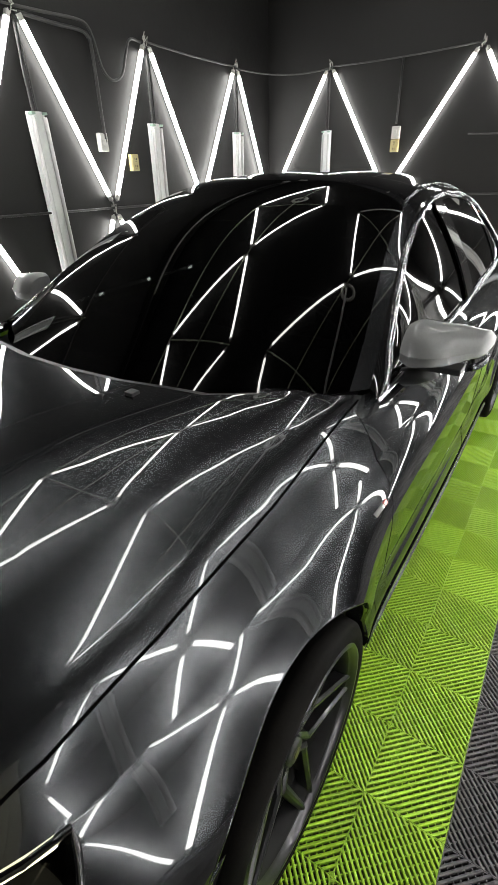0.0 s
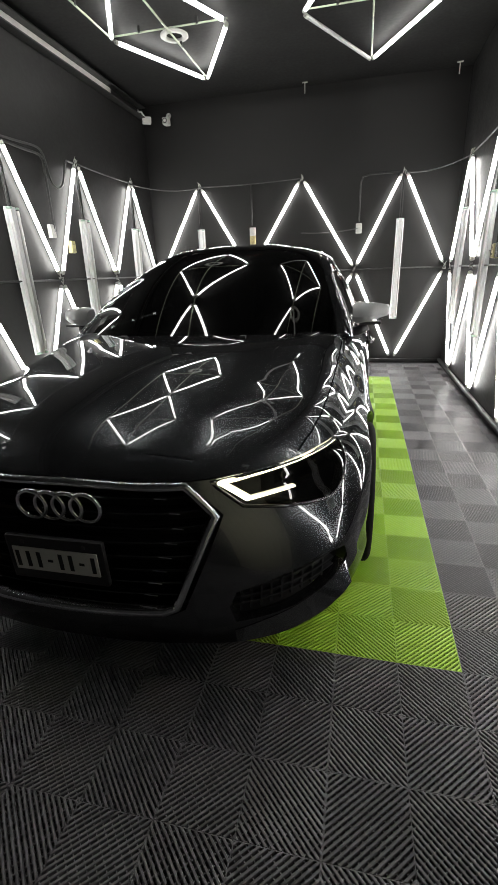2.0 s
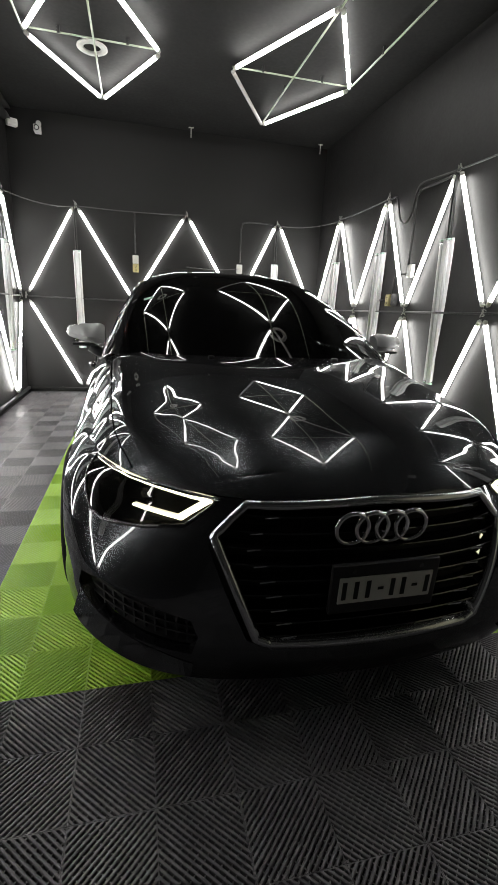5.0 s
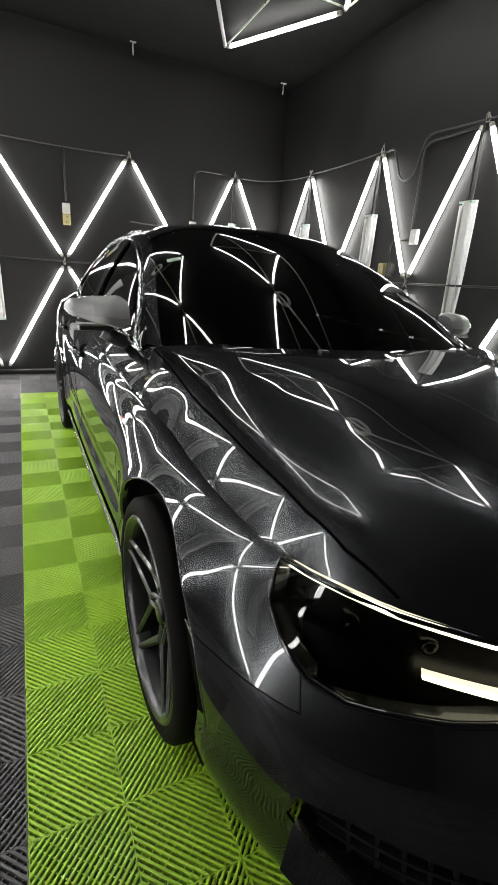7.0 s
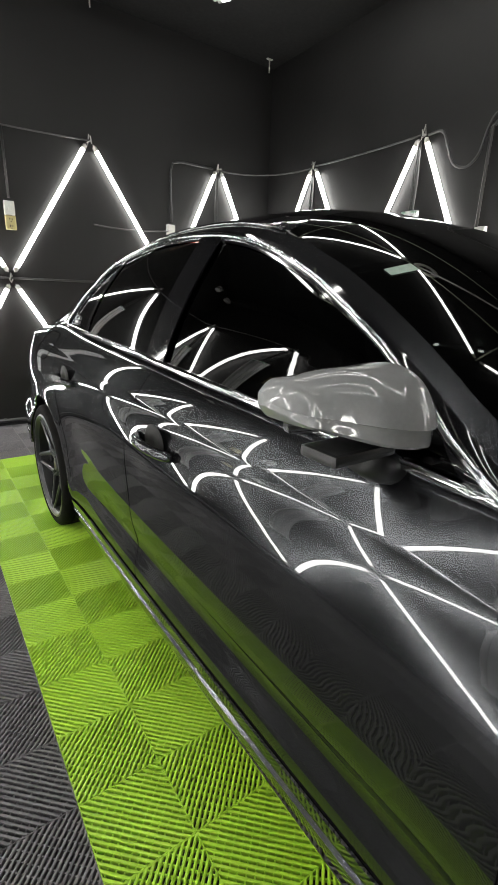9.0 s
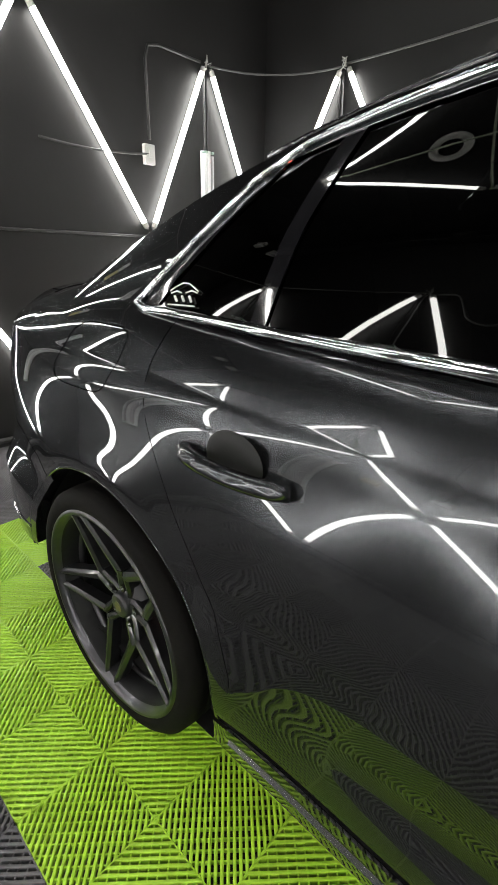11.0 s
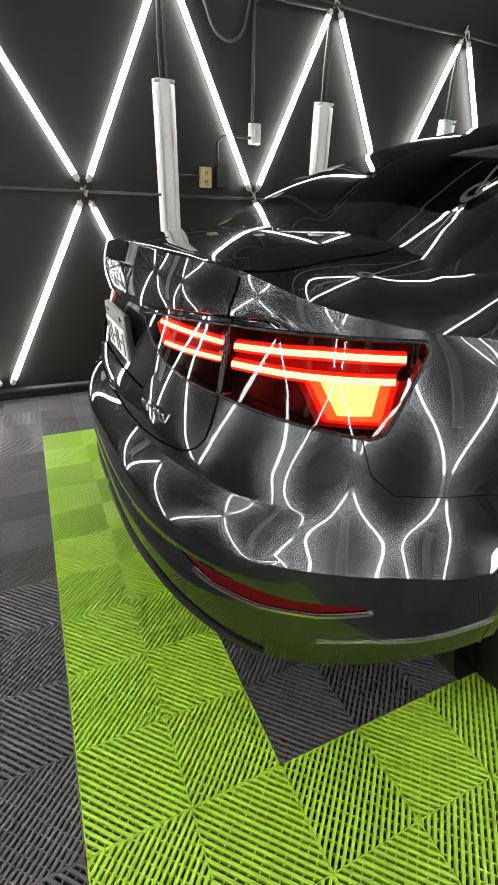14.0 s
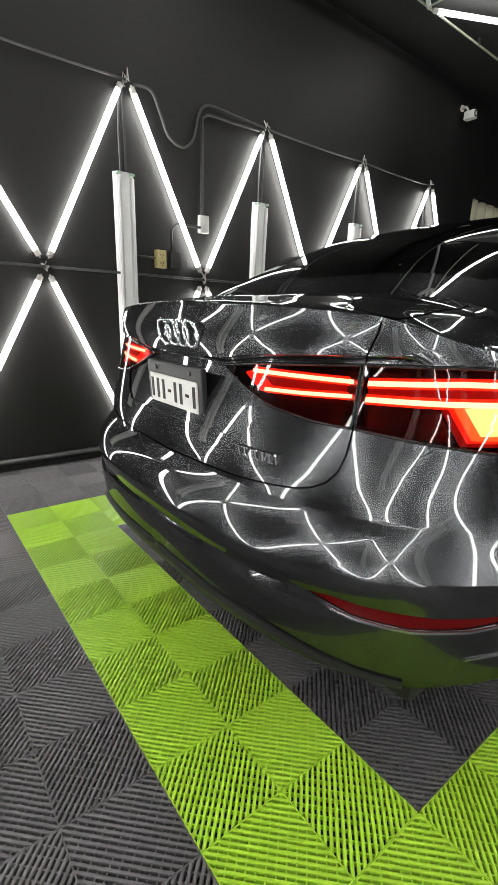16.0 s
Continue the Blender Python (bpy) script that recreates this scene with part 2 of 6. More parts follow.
def lathe(bm, profile, sides=48, axis="x", at=(0, 0, 0), closed=False):
    """Turn a profile of (along, radius) about an axis."""
    rings = []
    for a, r in profile:
        ring = []
        for k in range(sides):
            c, s = math.cos(2 * math.pi * k / sides) * r, math.sin(2 * math.pi * k / sides) * r
            p = (a, c, s) if axis == "x" else (c, a, s) if axis == "y" else (c, s, a)
            ring.append(bm.verts.new(Vector(p) + Vector(at)))
        rings.append(ring)
    pairs = list(zip(rings[:-1], rings[1:])) + ([(rings[-1], rings[0])] if closed else [])
    for q, w in pairs:
        for k in range(sides):
            bm.faces.new((q[k], q[(k + 1) % sides], w[(k + 1) % sides], w[k]))
    bmesh.ops.recalc_face_normals(bm, faces=bm.faces)
    return bm


def prism(bm, poly, lo, hi, plane="xz"):
    """A flat outline with thickness. plane names the outline's axes; lo and hi lie on the third."""
    def put(a, b, c):
        return (a, c, b) if plane == "xz" else (c, a, b) if plane == "yz" else (a, b, c)
    q = [bm.verts.new(put(a, b, lo)) for a, b in poly]
    w = [bm.verts.new(put(a, b, hi)) for a, b in poly]
    bm.faces.new(q)
    bm.faces.new(w[::-1])
    n = len(poly)
    for i in range(n):
        bm.faces.new((q[i], w[i], w[(i + 1) % n], q[(i + 1) % n]))
    bmesh.ops.recalc_face_normals(bm, faces=bm.faces)
    return bm


def smooth_line(knots):
    """A monotone cubic through (x, y) knots, as a function."""
    x = np.array([k[0] for k in knots], float)
    y = np.array([k[1] for k in knots], float)
    h = np.diff(x)
    d = np.diff(y) / h
    m = np.zeros(len(x))
    m[0], m[-1] = d[0], d[-1]
    for i in range(1, len(x) - 1):
        if d[i - 1] * d[i] > 0:
            a, b = 2 * h[i] + h[i - 1], h[i] + 2 * h[i - 1]
            m[i] = (a + b) / (a / d[i - 1] + b / d[i])

    def at(t):
        t = min(max(float(t), x[0]), x[-1])
        i = min(max(int(np.searchsorted(x, t)) - 1, 0), len(h) - 1)
        s = (t - x[i]) / h[i]
        return float((1 + 2 * s) * (1 - s) ** 2 * y[i] + s * (1 - s) ** 2 * h[i] * m[i] + s * s * (3 - 2 * s) * y[i + 1] + s * s * (s - 1) * h[i] * m[i + 1])
    return at


def fair_line(knots):
    """A cubic with steady curvature through (x, y) knots, as a function."""
    x = np.array([k[0] for k in knots], float)
    y = np.array([k[1] for k in knots], float)
    n, h = len(x), np.diff(x)
    m = np.zeros((n, n))
    r = np.zeros(n)
    m[0, 0] = m[-1, -1] = 1
    for i in range(1, n - 1):
        m[i, i - 1], m[i, i], m[i, i + 1] = h[i - 1], 2 * (h[i - 1] + h[i]), h[i]
        r[i] = 6 * ((y[i + 1] - y[i]) / h[i] - (y[i] - y[i - 1]) / h[i - 1])
    c = np.linalg.solve(m, r)

    def at(t):
        t = min(max(float(t), x[0]), x[-1])
        i = min(max(int(np.searchsorted(x, t)) - 1, 0), n - 2)
        a, b = x[i + 1] - t, t - x[i]
        return float((c[i] * a ** 3 + c[i + 1] * b ** 3) / (6 * h[i]) + (y[i] / h[i] - c[i] * h[i] / 6) * a + (y[i + 1] / h[i] - c[i + 1] * h[i] / 6) * b)
    return at


def ease(a, b, t):
    s = min(max((t - a) / (b - a), 0.0), 1.0)
    return s * s * (3 - 2 * s)

# ---- the room ----
X_LEFT, X_RIGHT, Y_BACK, Y_FRONT, Z_CEIL = -2.04, 1.90, 3.10, -4.75, 3.27
Y_STEP, X_OUTER = -2.92, 3.1
T = 0.2


def slab(name, lo, hi, mat, label, category):
    bm = box(bmesh.new(), lo, hi)
    return tagged(part(name, bm, mat), label, category, kind="structure")


floor = slab("floor", (X_LEFT - T, Y_FRONT - T, -0.14), (X_OUTER + T, Y_BACK + T, -0.02), SLAB, "dark concrete floor under ribbed plastic garage tiles", "floor")
slab("wall_left", (X_LEFT - T, Y_FRONT - T, -0.02), (X_LEFT, Y_BACK + T, Z_CEIL), WALL, "black painted plaster wall carrying zigzag tube lamps", "wall")
slab("wall_back", (X_LEFT, Y_BACK, -0.02), (X_RIGHT, Y_BACK + T, Z_CEIL), WALL, "black painted plaster wall behind the car", "wall")
slab("wall_right", (X_RIGHT, Y_STEP, -0.02), (X_RIGHT + T, Y_BACK + T, Z_CEIL), WALL, "black painted plaster wall carrying zigzag tube lamps", "wall")
slab("wall_return", (X_RIGHT + T, Y_STEP, -0.02), (X_OUTER + T, Y_STEP + T, Z_CEIL), WALL, "black painted wall return beside the entrance bay", "wall")
slab("wall_outer", (X_OUTER, Y_FRONT - T, -0.02), (X_OUTER + T, Y_STEP, Z_CEIL), WALL, "black painted wall of the entrance bay", "wall")
slab("wall_front", (X_LEFT, Y_FRONT - T, -0.02), (X_OUTER, Y_FRONT, Z_CEIL), WALL, "black painted wall at the entrance end", "wall")
slab("ceiling", (X_LEFT - T, Y_FRONT - T, Z_CEIL), (X_OUTER + T, Y_BACK + T, Z_CEIL + T), CEIL, "matt black painted ceiling", "ceiling")


# the entrance bay is shut off by pale plastic strips that hang in two tiers
slab("wall_lintel", (X_RIGHT, Y_FRONT, 2.36), (X_RIGHT + T, Y_STEP, Z_CEIL), WALL, "black painted wall over the strip curtain", "wall")


def strip(width, z0, z1, bow, lean):
    """A hanging strip, bowed across its width; it faces -x and runs along -y."""
    bm = bmesh.new()
    n = 7
    front, back = [], []
    for i in range(n + 1):
        u = i / n
        x = -bow * math.sin(math.pi * u) + lean * (u - 0.5)
        front.append([bm.verts.new((x + 0.006 * math.sin(3.0 * z + 5.0 * u), -width * u, z)) for z in (z0, (2 * z0 + z1) / 3, (z0 + 2 * z1) / 3, z1)])
        back.append([bm.verts.new((v.co.x + 0.004, v.co.y, v.co.z)) for v in front[-1]])
    for i in range(n):
        for k in range(3):
            bm.faces.new((front[i][k], front[i + 1][k], front[i + 1][k + 1], front[i][k + 1]))
            bm.faces.new((back[i][k], back[i][k + 1], back[i + 1][k + 1], back[i + 1][k]))
        for k in (0, 3):
            bm.faces.new((front[i][k], back[i][k], back[i + 1][k], front[i + 1][k]))
    for i in (0, n):
        for k in range(3):
            bm.faces.new((front[i][k], front[i][k + 1], back[i][k + 1], back[i][k]))
    bmesh.ops.recalc_face_normals(bm, faces=bm.faces)
    return bm


def strip_curtain():
    th = empty("strip_curtain", pose(X_RIGHT + 0.05, Y_STEP, 0.0), "pale cream plastic strip curtain hanging across the entrance bay", "strip curtain")
    part("rail", box(bmesh.new(), (0.0, -1.80, 2.335), (0.05, -0.01, 2.36), 0.004), TRIM_RAIL, th, "dark hanging rail")
    for k in range(9):
        y = -0.015 - 0.198 * k
        for name, z0, z1, off in (("upper_strip", 2.03, 2.345, 0.0), ("strip", 0.04, 2.06, -0.03)):
            ob = part(name, strip(0.204, z0, z1, random.uniform(0.008, 0.022), random.uniform(-0.02, 0.02)), STRIP, th, smooth=True)
            ob.matrix_basis = pose(off + 0.004 * (k % 2), y + (0.025 if off and k else 0.0), 0.0)


strip_curtain()


# ---- lamps ----
def tube_lamp_meshes(length, lit):
    """A bare tube with two pale end caps, lying along z from 0 to length."""
    bm = rod(bmesh.new(), (0, 0, 0.035), (0, 0, length - 0.035), 0.0165, 12)
    caps = []
    for z0, z1 in ((0.0, 0.035), (length - 0.035, length)):
        q = bmesh.new()
        caps.append(q)
        rod(q, (0, 0, z0), (0, 0, z1), 0.0175, 12)
        rod(q, (0.006, 0, z0 - 0.012 if z0 == 0 else z1), (0.006, 0, z0 if z0 == 0 else z1 + 0.012), 0.003, 6)
        rod(q, (-0.006, 0, z0 - 0.012 if z0 == 0 else z1), (-0.006, 0, z0 if z0 == 0 else z1 + 0.012), 0.003, 6)
    return bm, caps


def tube_lamp(a, b, lit=True, group="zigzag tube lamps on the walls", where="black wall"):
    a, b = Vector(a), Vector(b)
    d = b - a
    m = Matrix.Translation(a) @ d.to_track_quat("Z", "Y").to_matrix().to_4x4()
    label = f"lit white LED tube lamp set slantwise on the {where}" if lit else f"unlit grey LED tube lamp on the {where}"
    th = empty("tube_lamp", m, label, "tube lamp", group)
    bm, caps = tube_lamp_meshes(d.length, lit)
    part("tube", bm, TUBE if lit else TUBE_OFF, th, smooth=True)
    for q in caps:
        part("end_cap", q, CAPS, th)
    return th


Z_TOP, Z_MID, Z_LOW = 2.285, 1.215, 0.10
GAP, OFF = 0.035, 0.035


def zigzag(peaks, nodes, put):
    """Four tubes about every peak: two up from the nodes beside it, two down from them."""
    for p, (n0, n1) in zip(peaks, nodes):
        for n, s in ((n0, -1), (n1, 1)):
            sn = 1 if n > p else -1
            tube_lamp(put(n - sn * GAP * 0.8, Z_MID + 0.055), put(p + sn * GAP, Z_TOP - 0.02))
            tube_lamp(put(n - sn * GAP * 0.8, Z_MID - 0.055), put(p + sn * GAP, Z_LOW + 0.01))


def on_back(a, z):
    return (a, Y_BACK - OFF, z)


def on_right(a, z):
    return (X_RIGHT - OFF, a, z)


def on_left(a, z):
    return (X_LEFT + OFF, a, z)


BACK_PEAKS = (-1.325, 0.03, 1.262)
BACK_NODES = ((-1.95, -0.66), (-0.66, 0.72), (0.72, 1.82))
zigzag(BACK_PEAKS, BACK_NODES, on_back)
RIGHT_PEAKS = (2.37, 1.215, 0.13, -0.965, -2.02)
RIGHT_NODES = ((2.96, 1.755), (1.755, 0.67), (0.67, -0.42), (-0.42, -1.49), (-1.49, -2.58))
zigzag(RIGHT_PEAKS, RIGHT_NODES, on_right)
LEFT_PEAKS = (2.45, 1.275, 0.19, -0.91, -2.0)
LEFT_NODES = ((3.0, 1.84), (1.84, 0.74), (0.74, -0.36), (-0.36, -1.45), (-1.45, -2.55))
zigzag(LEFT_PEAKS, LEFT_NODES, on_left)


def batten(at, label):
    """An unlit twin-tube luminaire hanging on a stem from its peak."""
    th = empty("batten_luminaire", at, label, "batten light", "unlit battens under the zigzag peaks")
    h = 1.2
    bm = prism(bmesh.new(), [(-0.064, 0.0), (-0.064, 0.012), (-0.024, 0.042), (0.024, 0.042), (0.064, 0.012), (0.064, 0.0)], -h, 0, "xy")
    part("housing", bm, FIXTURE, th)
    for s in (-1, 1):
        part("tube", rod(bmesh.new(), (s * 0.043, 0.043, -h + 0.03), (s * 0.043, 0.043, -0.03), 0.0135, 12), TUBE_OFF, th, smooth=True)
        for z in (-h + 0.010, -0.010):
            bm = box(bmesh.new(), (s * 0.043 - 0.014, 0.012, z - 0.007), (s * 0.043 + 0.014, 0.056, z + 0.007), 0.003)
            part("lampholder", bm, SOCKET, th, "pale green plastic lampholder")
    bm = bmesh.new()
    for s in (-1, 1):
        sweep(bm, [(s * 0.016, 0.015, -0.01), (s * 0.018, 0.012, 0.2), (s * 0.008, 0.015, 0.47)], 0.008, 6)
    part("stem", bm, CONDUIT, th)


for p in BACK_PEAKS[:1] + BACK_PEAKS[2:]:
    batten(pose(p - 0.01, Y_BACK - 0.006, 1.79, 0, random.uniform(-1, 1), 180) @ Matrix.Diagonal((0.7, 1, 1, 1)), "unlit white twin-tube batten on the black back wall")
for p in RIGHT_PEAKS:
    batten(pose(X_RIGHT - 0.006, p + 0.03, 1.80, random.uniform(-2, 2), 0, 90), "unlit white twin-tube batten on the black side wall")
for p in LEFT_PEAKS:
    batten(pose(X_LEFT + 0.006, p + 0.02, 1.79, random.uniform(-2, 2), 0, -90), "unlit white twin-tube batten on the black side wall")


# ---- ceiling lamps: two chains of diamonds on thin conduits ----
Z_LAMP = 3.2
for x0, near, dx in ((-0.915, 0.10, 0.535), (0.81, 0.16, 0.565)):
    for k in range(2):
        yn, yf = near - 2.28 * k, near - 2.28 * k + 2.28
        ym = (yn + yf) / 2
        far, lft, rgt, nea = (x0, yf - 0.04, Z_LAMP), (x0 - dx, ym, Z_LAMP), (x0 + dx, ym, Z_LAMP), (x0, yn + 0.04, Z_LAMP)
        if yn < Y_FRONT:
            continue
        for i, (a, b) in enumerate(((far, lft), (far, rgt), (nea, lft), (nea, rgt))):
            a, b = Vector(a), Vector(b)
            d = (b - a).normalized() * 0.035
            dark = x0 > 0 and ((k == 0 and i == 0) or (k == 1 and i == 1))
            tube_lamp(a + d, b - d, not dark, "diamond tube lamps under the ceiling", "black ceiling")


def conduit(name, pts, r, mat, label, category, clips=0):
    th = empty(name, pose(*pts[0]), label, category)
    o = Vector(pts[0])
    part("pipe", sweep(bmesh.new(), [Vector(p) - o for p in pts], r, 8), mat, th, smooth=True)
    if clips:
        a, b = Vector(pts[0]) - o, Vector(pts[-1]) - o
        for i in range(clips):
            c = a.lerp(b, (i + 0.5) / clips)
            up = 0.05 if pts[0][2] > 2 else 0.02
            part("clip", box(bmesh.new(), c - Vector((0.010, 0.010, 0.006)), c + Vector((0.010, 0.010, up)), 0.002), CONDUIT, th)
    return th


for x in (-1.45, -0.915, 0.81, 1.375):
    y1 = 2.34 if x in (-0.915, 0.81) else 1.25
    conduit("ceiling_conduit", [(x, y1, Z_LAMP + 0.012), (x, -0.5, Z_LAMP + 0.012), (x, -2.3, Z_LAMP + 0.012)], 0.008, ROD, "thin pale green conduit running under the black ceiling", "conduit", 3)
for x0, y0, dx in ((-0.915, 1.24, 0.535), (0.81, 1.30, 0.565), (-0.915, -1.04, 0.535), (0.81, -0.98, 0.565)):
    conduit("ceiling_cross_conduit", [(x0 - dx, y0, Z_LAMP + 0.024), (x0 + dx, y0, Z_LAMP + 0.024)], 0.007, ROD, "short pale green conduit across a lamp diamond", "conduit", 2)


def ring_plate(x, y):
    bm = lathe(bmesh.new(), [(0, 0.075), (0, 0.125), (-0.012, 0.128), (-0.02, 0.115), (-0.02, 0.085), (-0.012, 0.072)], 32, "z", closed=True)
    ob = part("ceiling_ring", bm, BOX_WHITE, smooth=True)
    ob.matrix_basis = pose(x, y, Z_CEIL)
    tagged(ob, "round pale trim ring fixed flat on the black ceiling", "ceiling ring")


ring_plate(-0.945, 1.48)
ring_plate(0.91, 0.04)


# ---- conduits, boxes and cables on the walls ----
def bent(pts, n=5):
    """Points along a smooth curve through the given ones."""
    p = [Vector(q) for q in pts]
    p = [p[0] * 2 - p[1]] + p + [p[-1] * 2 - p[-2]]
    out = []
    for a, b, c, d in zip(p[:-3], p[1:-2], p[2:-1], p[3:]):
        for i in range(n):
            t = i / n
            out.append(0.5 * (2 * b + (c - a) * t + (2 * a - 5 * b + 4 * c - d) * t * t + (3 * b - a - 3 * c + d) * t ** 3))
    return out + [p[-2]]


def rail_cable(pts, r=0.006):
    conduit("wall_cable", pts, r, CABLE, "thin dark cable clipped along the black wall", "cable")


def sag(a, b, drop, n=8):
    a, b = Vector(a), Vector(b)
    return [a.lerp(b, i / n) - Vector((0, 0, 4 * drop * (i / n) * (1 - i / n))) for i in range(n + 1)]


def hump(put, a, b):
    """The bowed cable and the arched conduit between two peaks of a side wall."""
    s = 1 if b > a else -1
    pts = [put(a + s * 0.05, Z_TOP), put(a + s * 0.16, Z_TOP + 0.0), put(a + s * 0.22, Z_TOP - 0.1), put(a + s * 0.28, Z_TOP - 0.22), put(a + s * 0.38, Z_TOP - 0.26), put(a + s * 0.46, Z_TOP - 0.2), put(a + s * 0.5, Z_TOP - 0.06), put(a + s * 0.54, Z_TOP + 0.01), put(a + s * 0.62, Z_TOP + 0.03), put(a + s * 0.85, Z_TOP + 0.02), put(b, Z_TOP + 0.01)]
    rail_cable(bent(pts), 0.009)
    pts = [put(a + s * 0.53, 1.64), put(a + s * 0.53, 2.18), put(a + s * 0.545, 2.235), put(a + s * 0.60, 2.262), put(a + s * 0.8, 2.262), put(b - s * 0.02, 2.27)]
    conduit("wall_conduit", bent(pts), 0.011, CONDUIT, "black painted conduit bent up the wall to a lamp peak", "conduit")


hump(on_right, 1.215, 0.13)
hump(on_left, 1.275, 0.19)
for put, ps in ((on_right, RIGHT_PEAKS), (on_left, LEFT_PEAKS)):
    for i in range(len(ps) - 1):
        if i != 1:
            rail_cable(sag(put(ps[i], Z_TOP + 0.012), put(ps[i + 1], Z_TOP + 0.012), 0.01), 0.007)
rail_cable(sag(on_back(1.262, Z_TOP), on_right(2.37, Z_TOP), 0.05))
rail_cable(sag(on_back(-1.325, Z_TOP), on_left(2.45, Z_TOP), 0.05))
rail_cable(sag(on_back(-1.325, Z_TOP + 0.01), on_back(0.03, Z_TOP + 0.02), 0.015))
conduit("wall_conduit", [on_back(1.20, 2.29), on_back(0.86, 2.29), on_back(0.78, 2.27), on_back(0.755, 2.2), on_back(0.755, 1.78)], 0.009, CONDUIT, "black painted conduit dropping to a switch box", "conduit")
conduit("wall_conduit", [on_back(-0.62, 2.28), on_back(-0.62, 1.8)], 0.009, CONDUIT, "black painted conduit dropping to an outlet", "conduit")
for put, span in ((on_right, (2.98, -2.6)), (on_left, (3.02, -2.6)), (on_back, (-1.95, 1.8))):
    conduit("wall_conduit", [put(span[0], Z_MID + 0.0), put((span[0] + span[1]) / 2, Z_MID), put(span[1], Z_MID)], 0.008, CONDUIT, "black painted conduit running level along the wall at the lamp nodes", "conduit")
rail_cable(sag(on_back(0.03, 1.68), on_back(0.74, 1.70), 0.02))


def tie(put, a, z):
    th = empty("cable_tie", pose(*put(a, z)), "tangle of pale wires and ties where tube ends meet", "wire ties")
    bm = bmesh.new()
    for i in range(3):
        c = [Vector((random.uniform(-0.02, 0.02), random.uniform(-0.02, 0.02), random.uniform(-0.03, 0.03))) for _ in range(4)]
        sweep(bm, [c[0], c[1] + Vector((0, 0, 0.03)), c[2], c[3] - Vector((0, 0, 0.02))], 0.0035, 5)
    part("wire", bm, CAPS, th)


for put, peaks, nodes in ((on_back, BACK_PEAKS, BACK_NODES), (on_right, RIGHT_PEAKS, RIGHT_NODES), (on_left, LEFT_PEAKS, LEFT_NODES)):
    for p in peaks:
        tie(put, p, Z_TOP + 0.015)
    for n in {round(q, 3) for pair in nodes for q in pair}:
        tie(put, n, Z_MID)


def outlet(at, mat, label, w=0.075, h=0.115, kind="outlet"):
    th = empty("wall_box", at, label, "electrical box")
    part("box", box(bmesh.new(), (-w / 2, 0.0, -h / 2), (w / 2, 0.035, h / 2), 0.006), mat, th)
    part("cover", box(bmesh.new(), (-w / 2 + 0.006, 0.035, -h / 2 + 0.006), (w / 2 - 0.006, 0.040, h / 2 - 0.006), 0.002), mat, th)
    bm = bmesh.new()
    if kind == "outlet":
        for z in (-0.025, 0.025):
            for x in (-0.008, 0.008):
                box(bm, (x - 0.0025, 0.0395, z - 0.008), (x + 0.0025, 0.0415, z + 0.008))
            rod(bm, (0, 0.0395, z - 0.017), (0, 0.0415, z - 0.017), 0.004, 8)
    else:
        box(bm, (-0.012, 0.0395, -0.02), (0.012, 0.046, 0.02), 0.002)
    part("socket" if kind == "outlet" else "switch", bm, INK if kind == "outlet" else mat, th)


outlet(pose(X_RIGHT, 0.66, 1.585, 0, 0, 90), BOX_WHITE, "white plastic switch box on the black wall", kind="switch")
outlet(pose(X_RIGHT, 1.00, 1.325, 0, 0, 90), BOX_YELLOW, "yellowed plastic outlet box on the black wall")
outlet(pose(X_RIGHT, 0.89, 1.33, 0, 0, 90), CONDUIT, "black plastic outlet box on the black wall")
outlet(pose(X_LEFT, 0.73, 1.645, 0, 0, -90), BOX_WHITE, "white plastic switch box on the black wall", kind="switch")
outlet(pose(X_LEFT, 1.02, 1.52, 0, 0, -90), BOX_YELLOW, "yellowed plastic outlet box on the black wall")
outlet(pose(-0.62, Y_BACK, 1.73, 0, 0, 180), BOX_WHITE, "white plastic box above an outlet on the back wall", h=0.10, kind="switch")
outlet(pose(-0.62, Y_BACK, 1.625, 0, 0, 180), BOX_YELLOW, "yellowed outlet below a white box on the back wall", h=0.10)
outlet(pose(0.755, Y_BACK, 1.70, 0, 0, 180), BOX_WHITE, "white plastic switch box on the back wall", kind="switch")

conduit("wall_conduit", [(X_RIGHT - 0.03, 0.66, 1.56), (X_RIGHT - 0.03, 0.88, 1.56), (X_RIGHT - 0.03, 0.92, 1.52), (X_RIGHT - 0.03, 0.92, 1.38)], 0.009, CONDUIT, "black painted conduit between two wall boxes", "conduit")
conduit("wall_conduit", [(X_RIGHT - 0.02, 1.04, 1.33), (X_RIGHT - 0.02, 1.2, 1.33)], 0.007, CONDUIT, "short black conduit beside an outlet", "conduit")
conduit("base_pipe", [(X_RIGHT - 0.03, Y_BACK - 0.05, 0.06), (X_RIGHT - 0.03, Y_STEP, 0.06)], 0.02, CONDUIT, "black pipe along the foot of the wall", "pipe", 6)
conduit("base_pipe", [(X_LEFT + 0.03, Y_BACK - 0.05, 0.06), (X_LEFT + 0.03, Y_FRONT, 0.06)], 0.02, CONDUIT, "black pipe along the foot of the wall", "pipe", 6)
conduit("base_pipe", [(X_LEFT + 0.05, Y_BACK - 0.03, 0.05), (X_RIGHT - 0.05, Y_BACK - 0.03, 0.05)], 0.016, CONDUIT, "black pipe along the foot of the back wall", "pipe", 5)
tagged(part("baseboard", box(bmesh.new(), (X_RIGHT - 0.022, Y_STEP, -0.02), (X_RIGHT + 0.01, Y_BACK, 0.035), 0.004), WALL), "low black skirting along the wall", "baseboard", kind="structure")


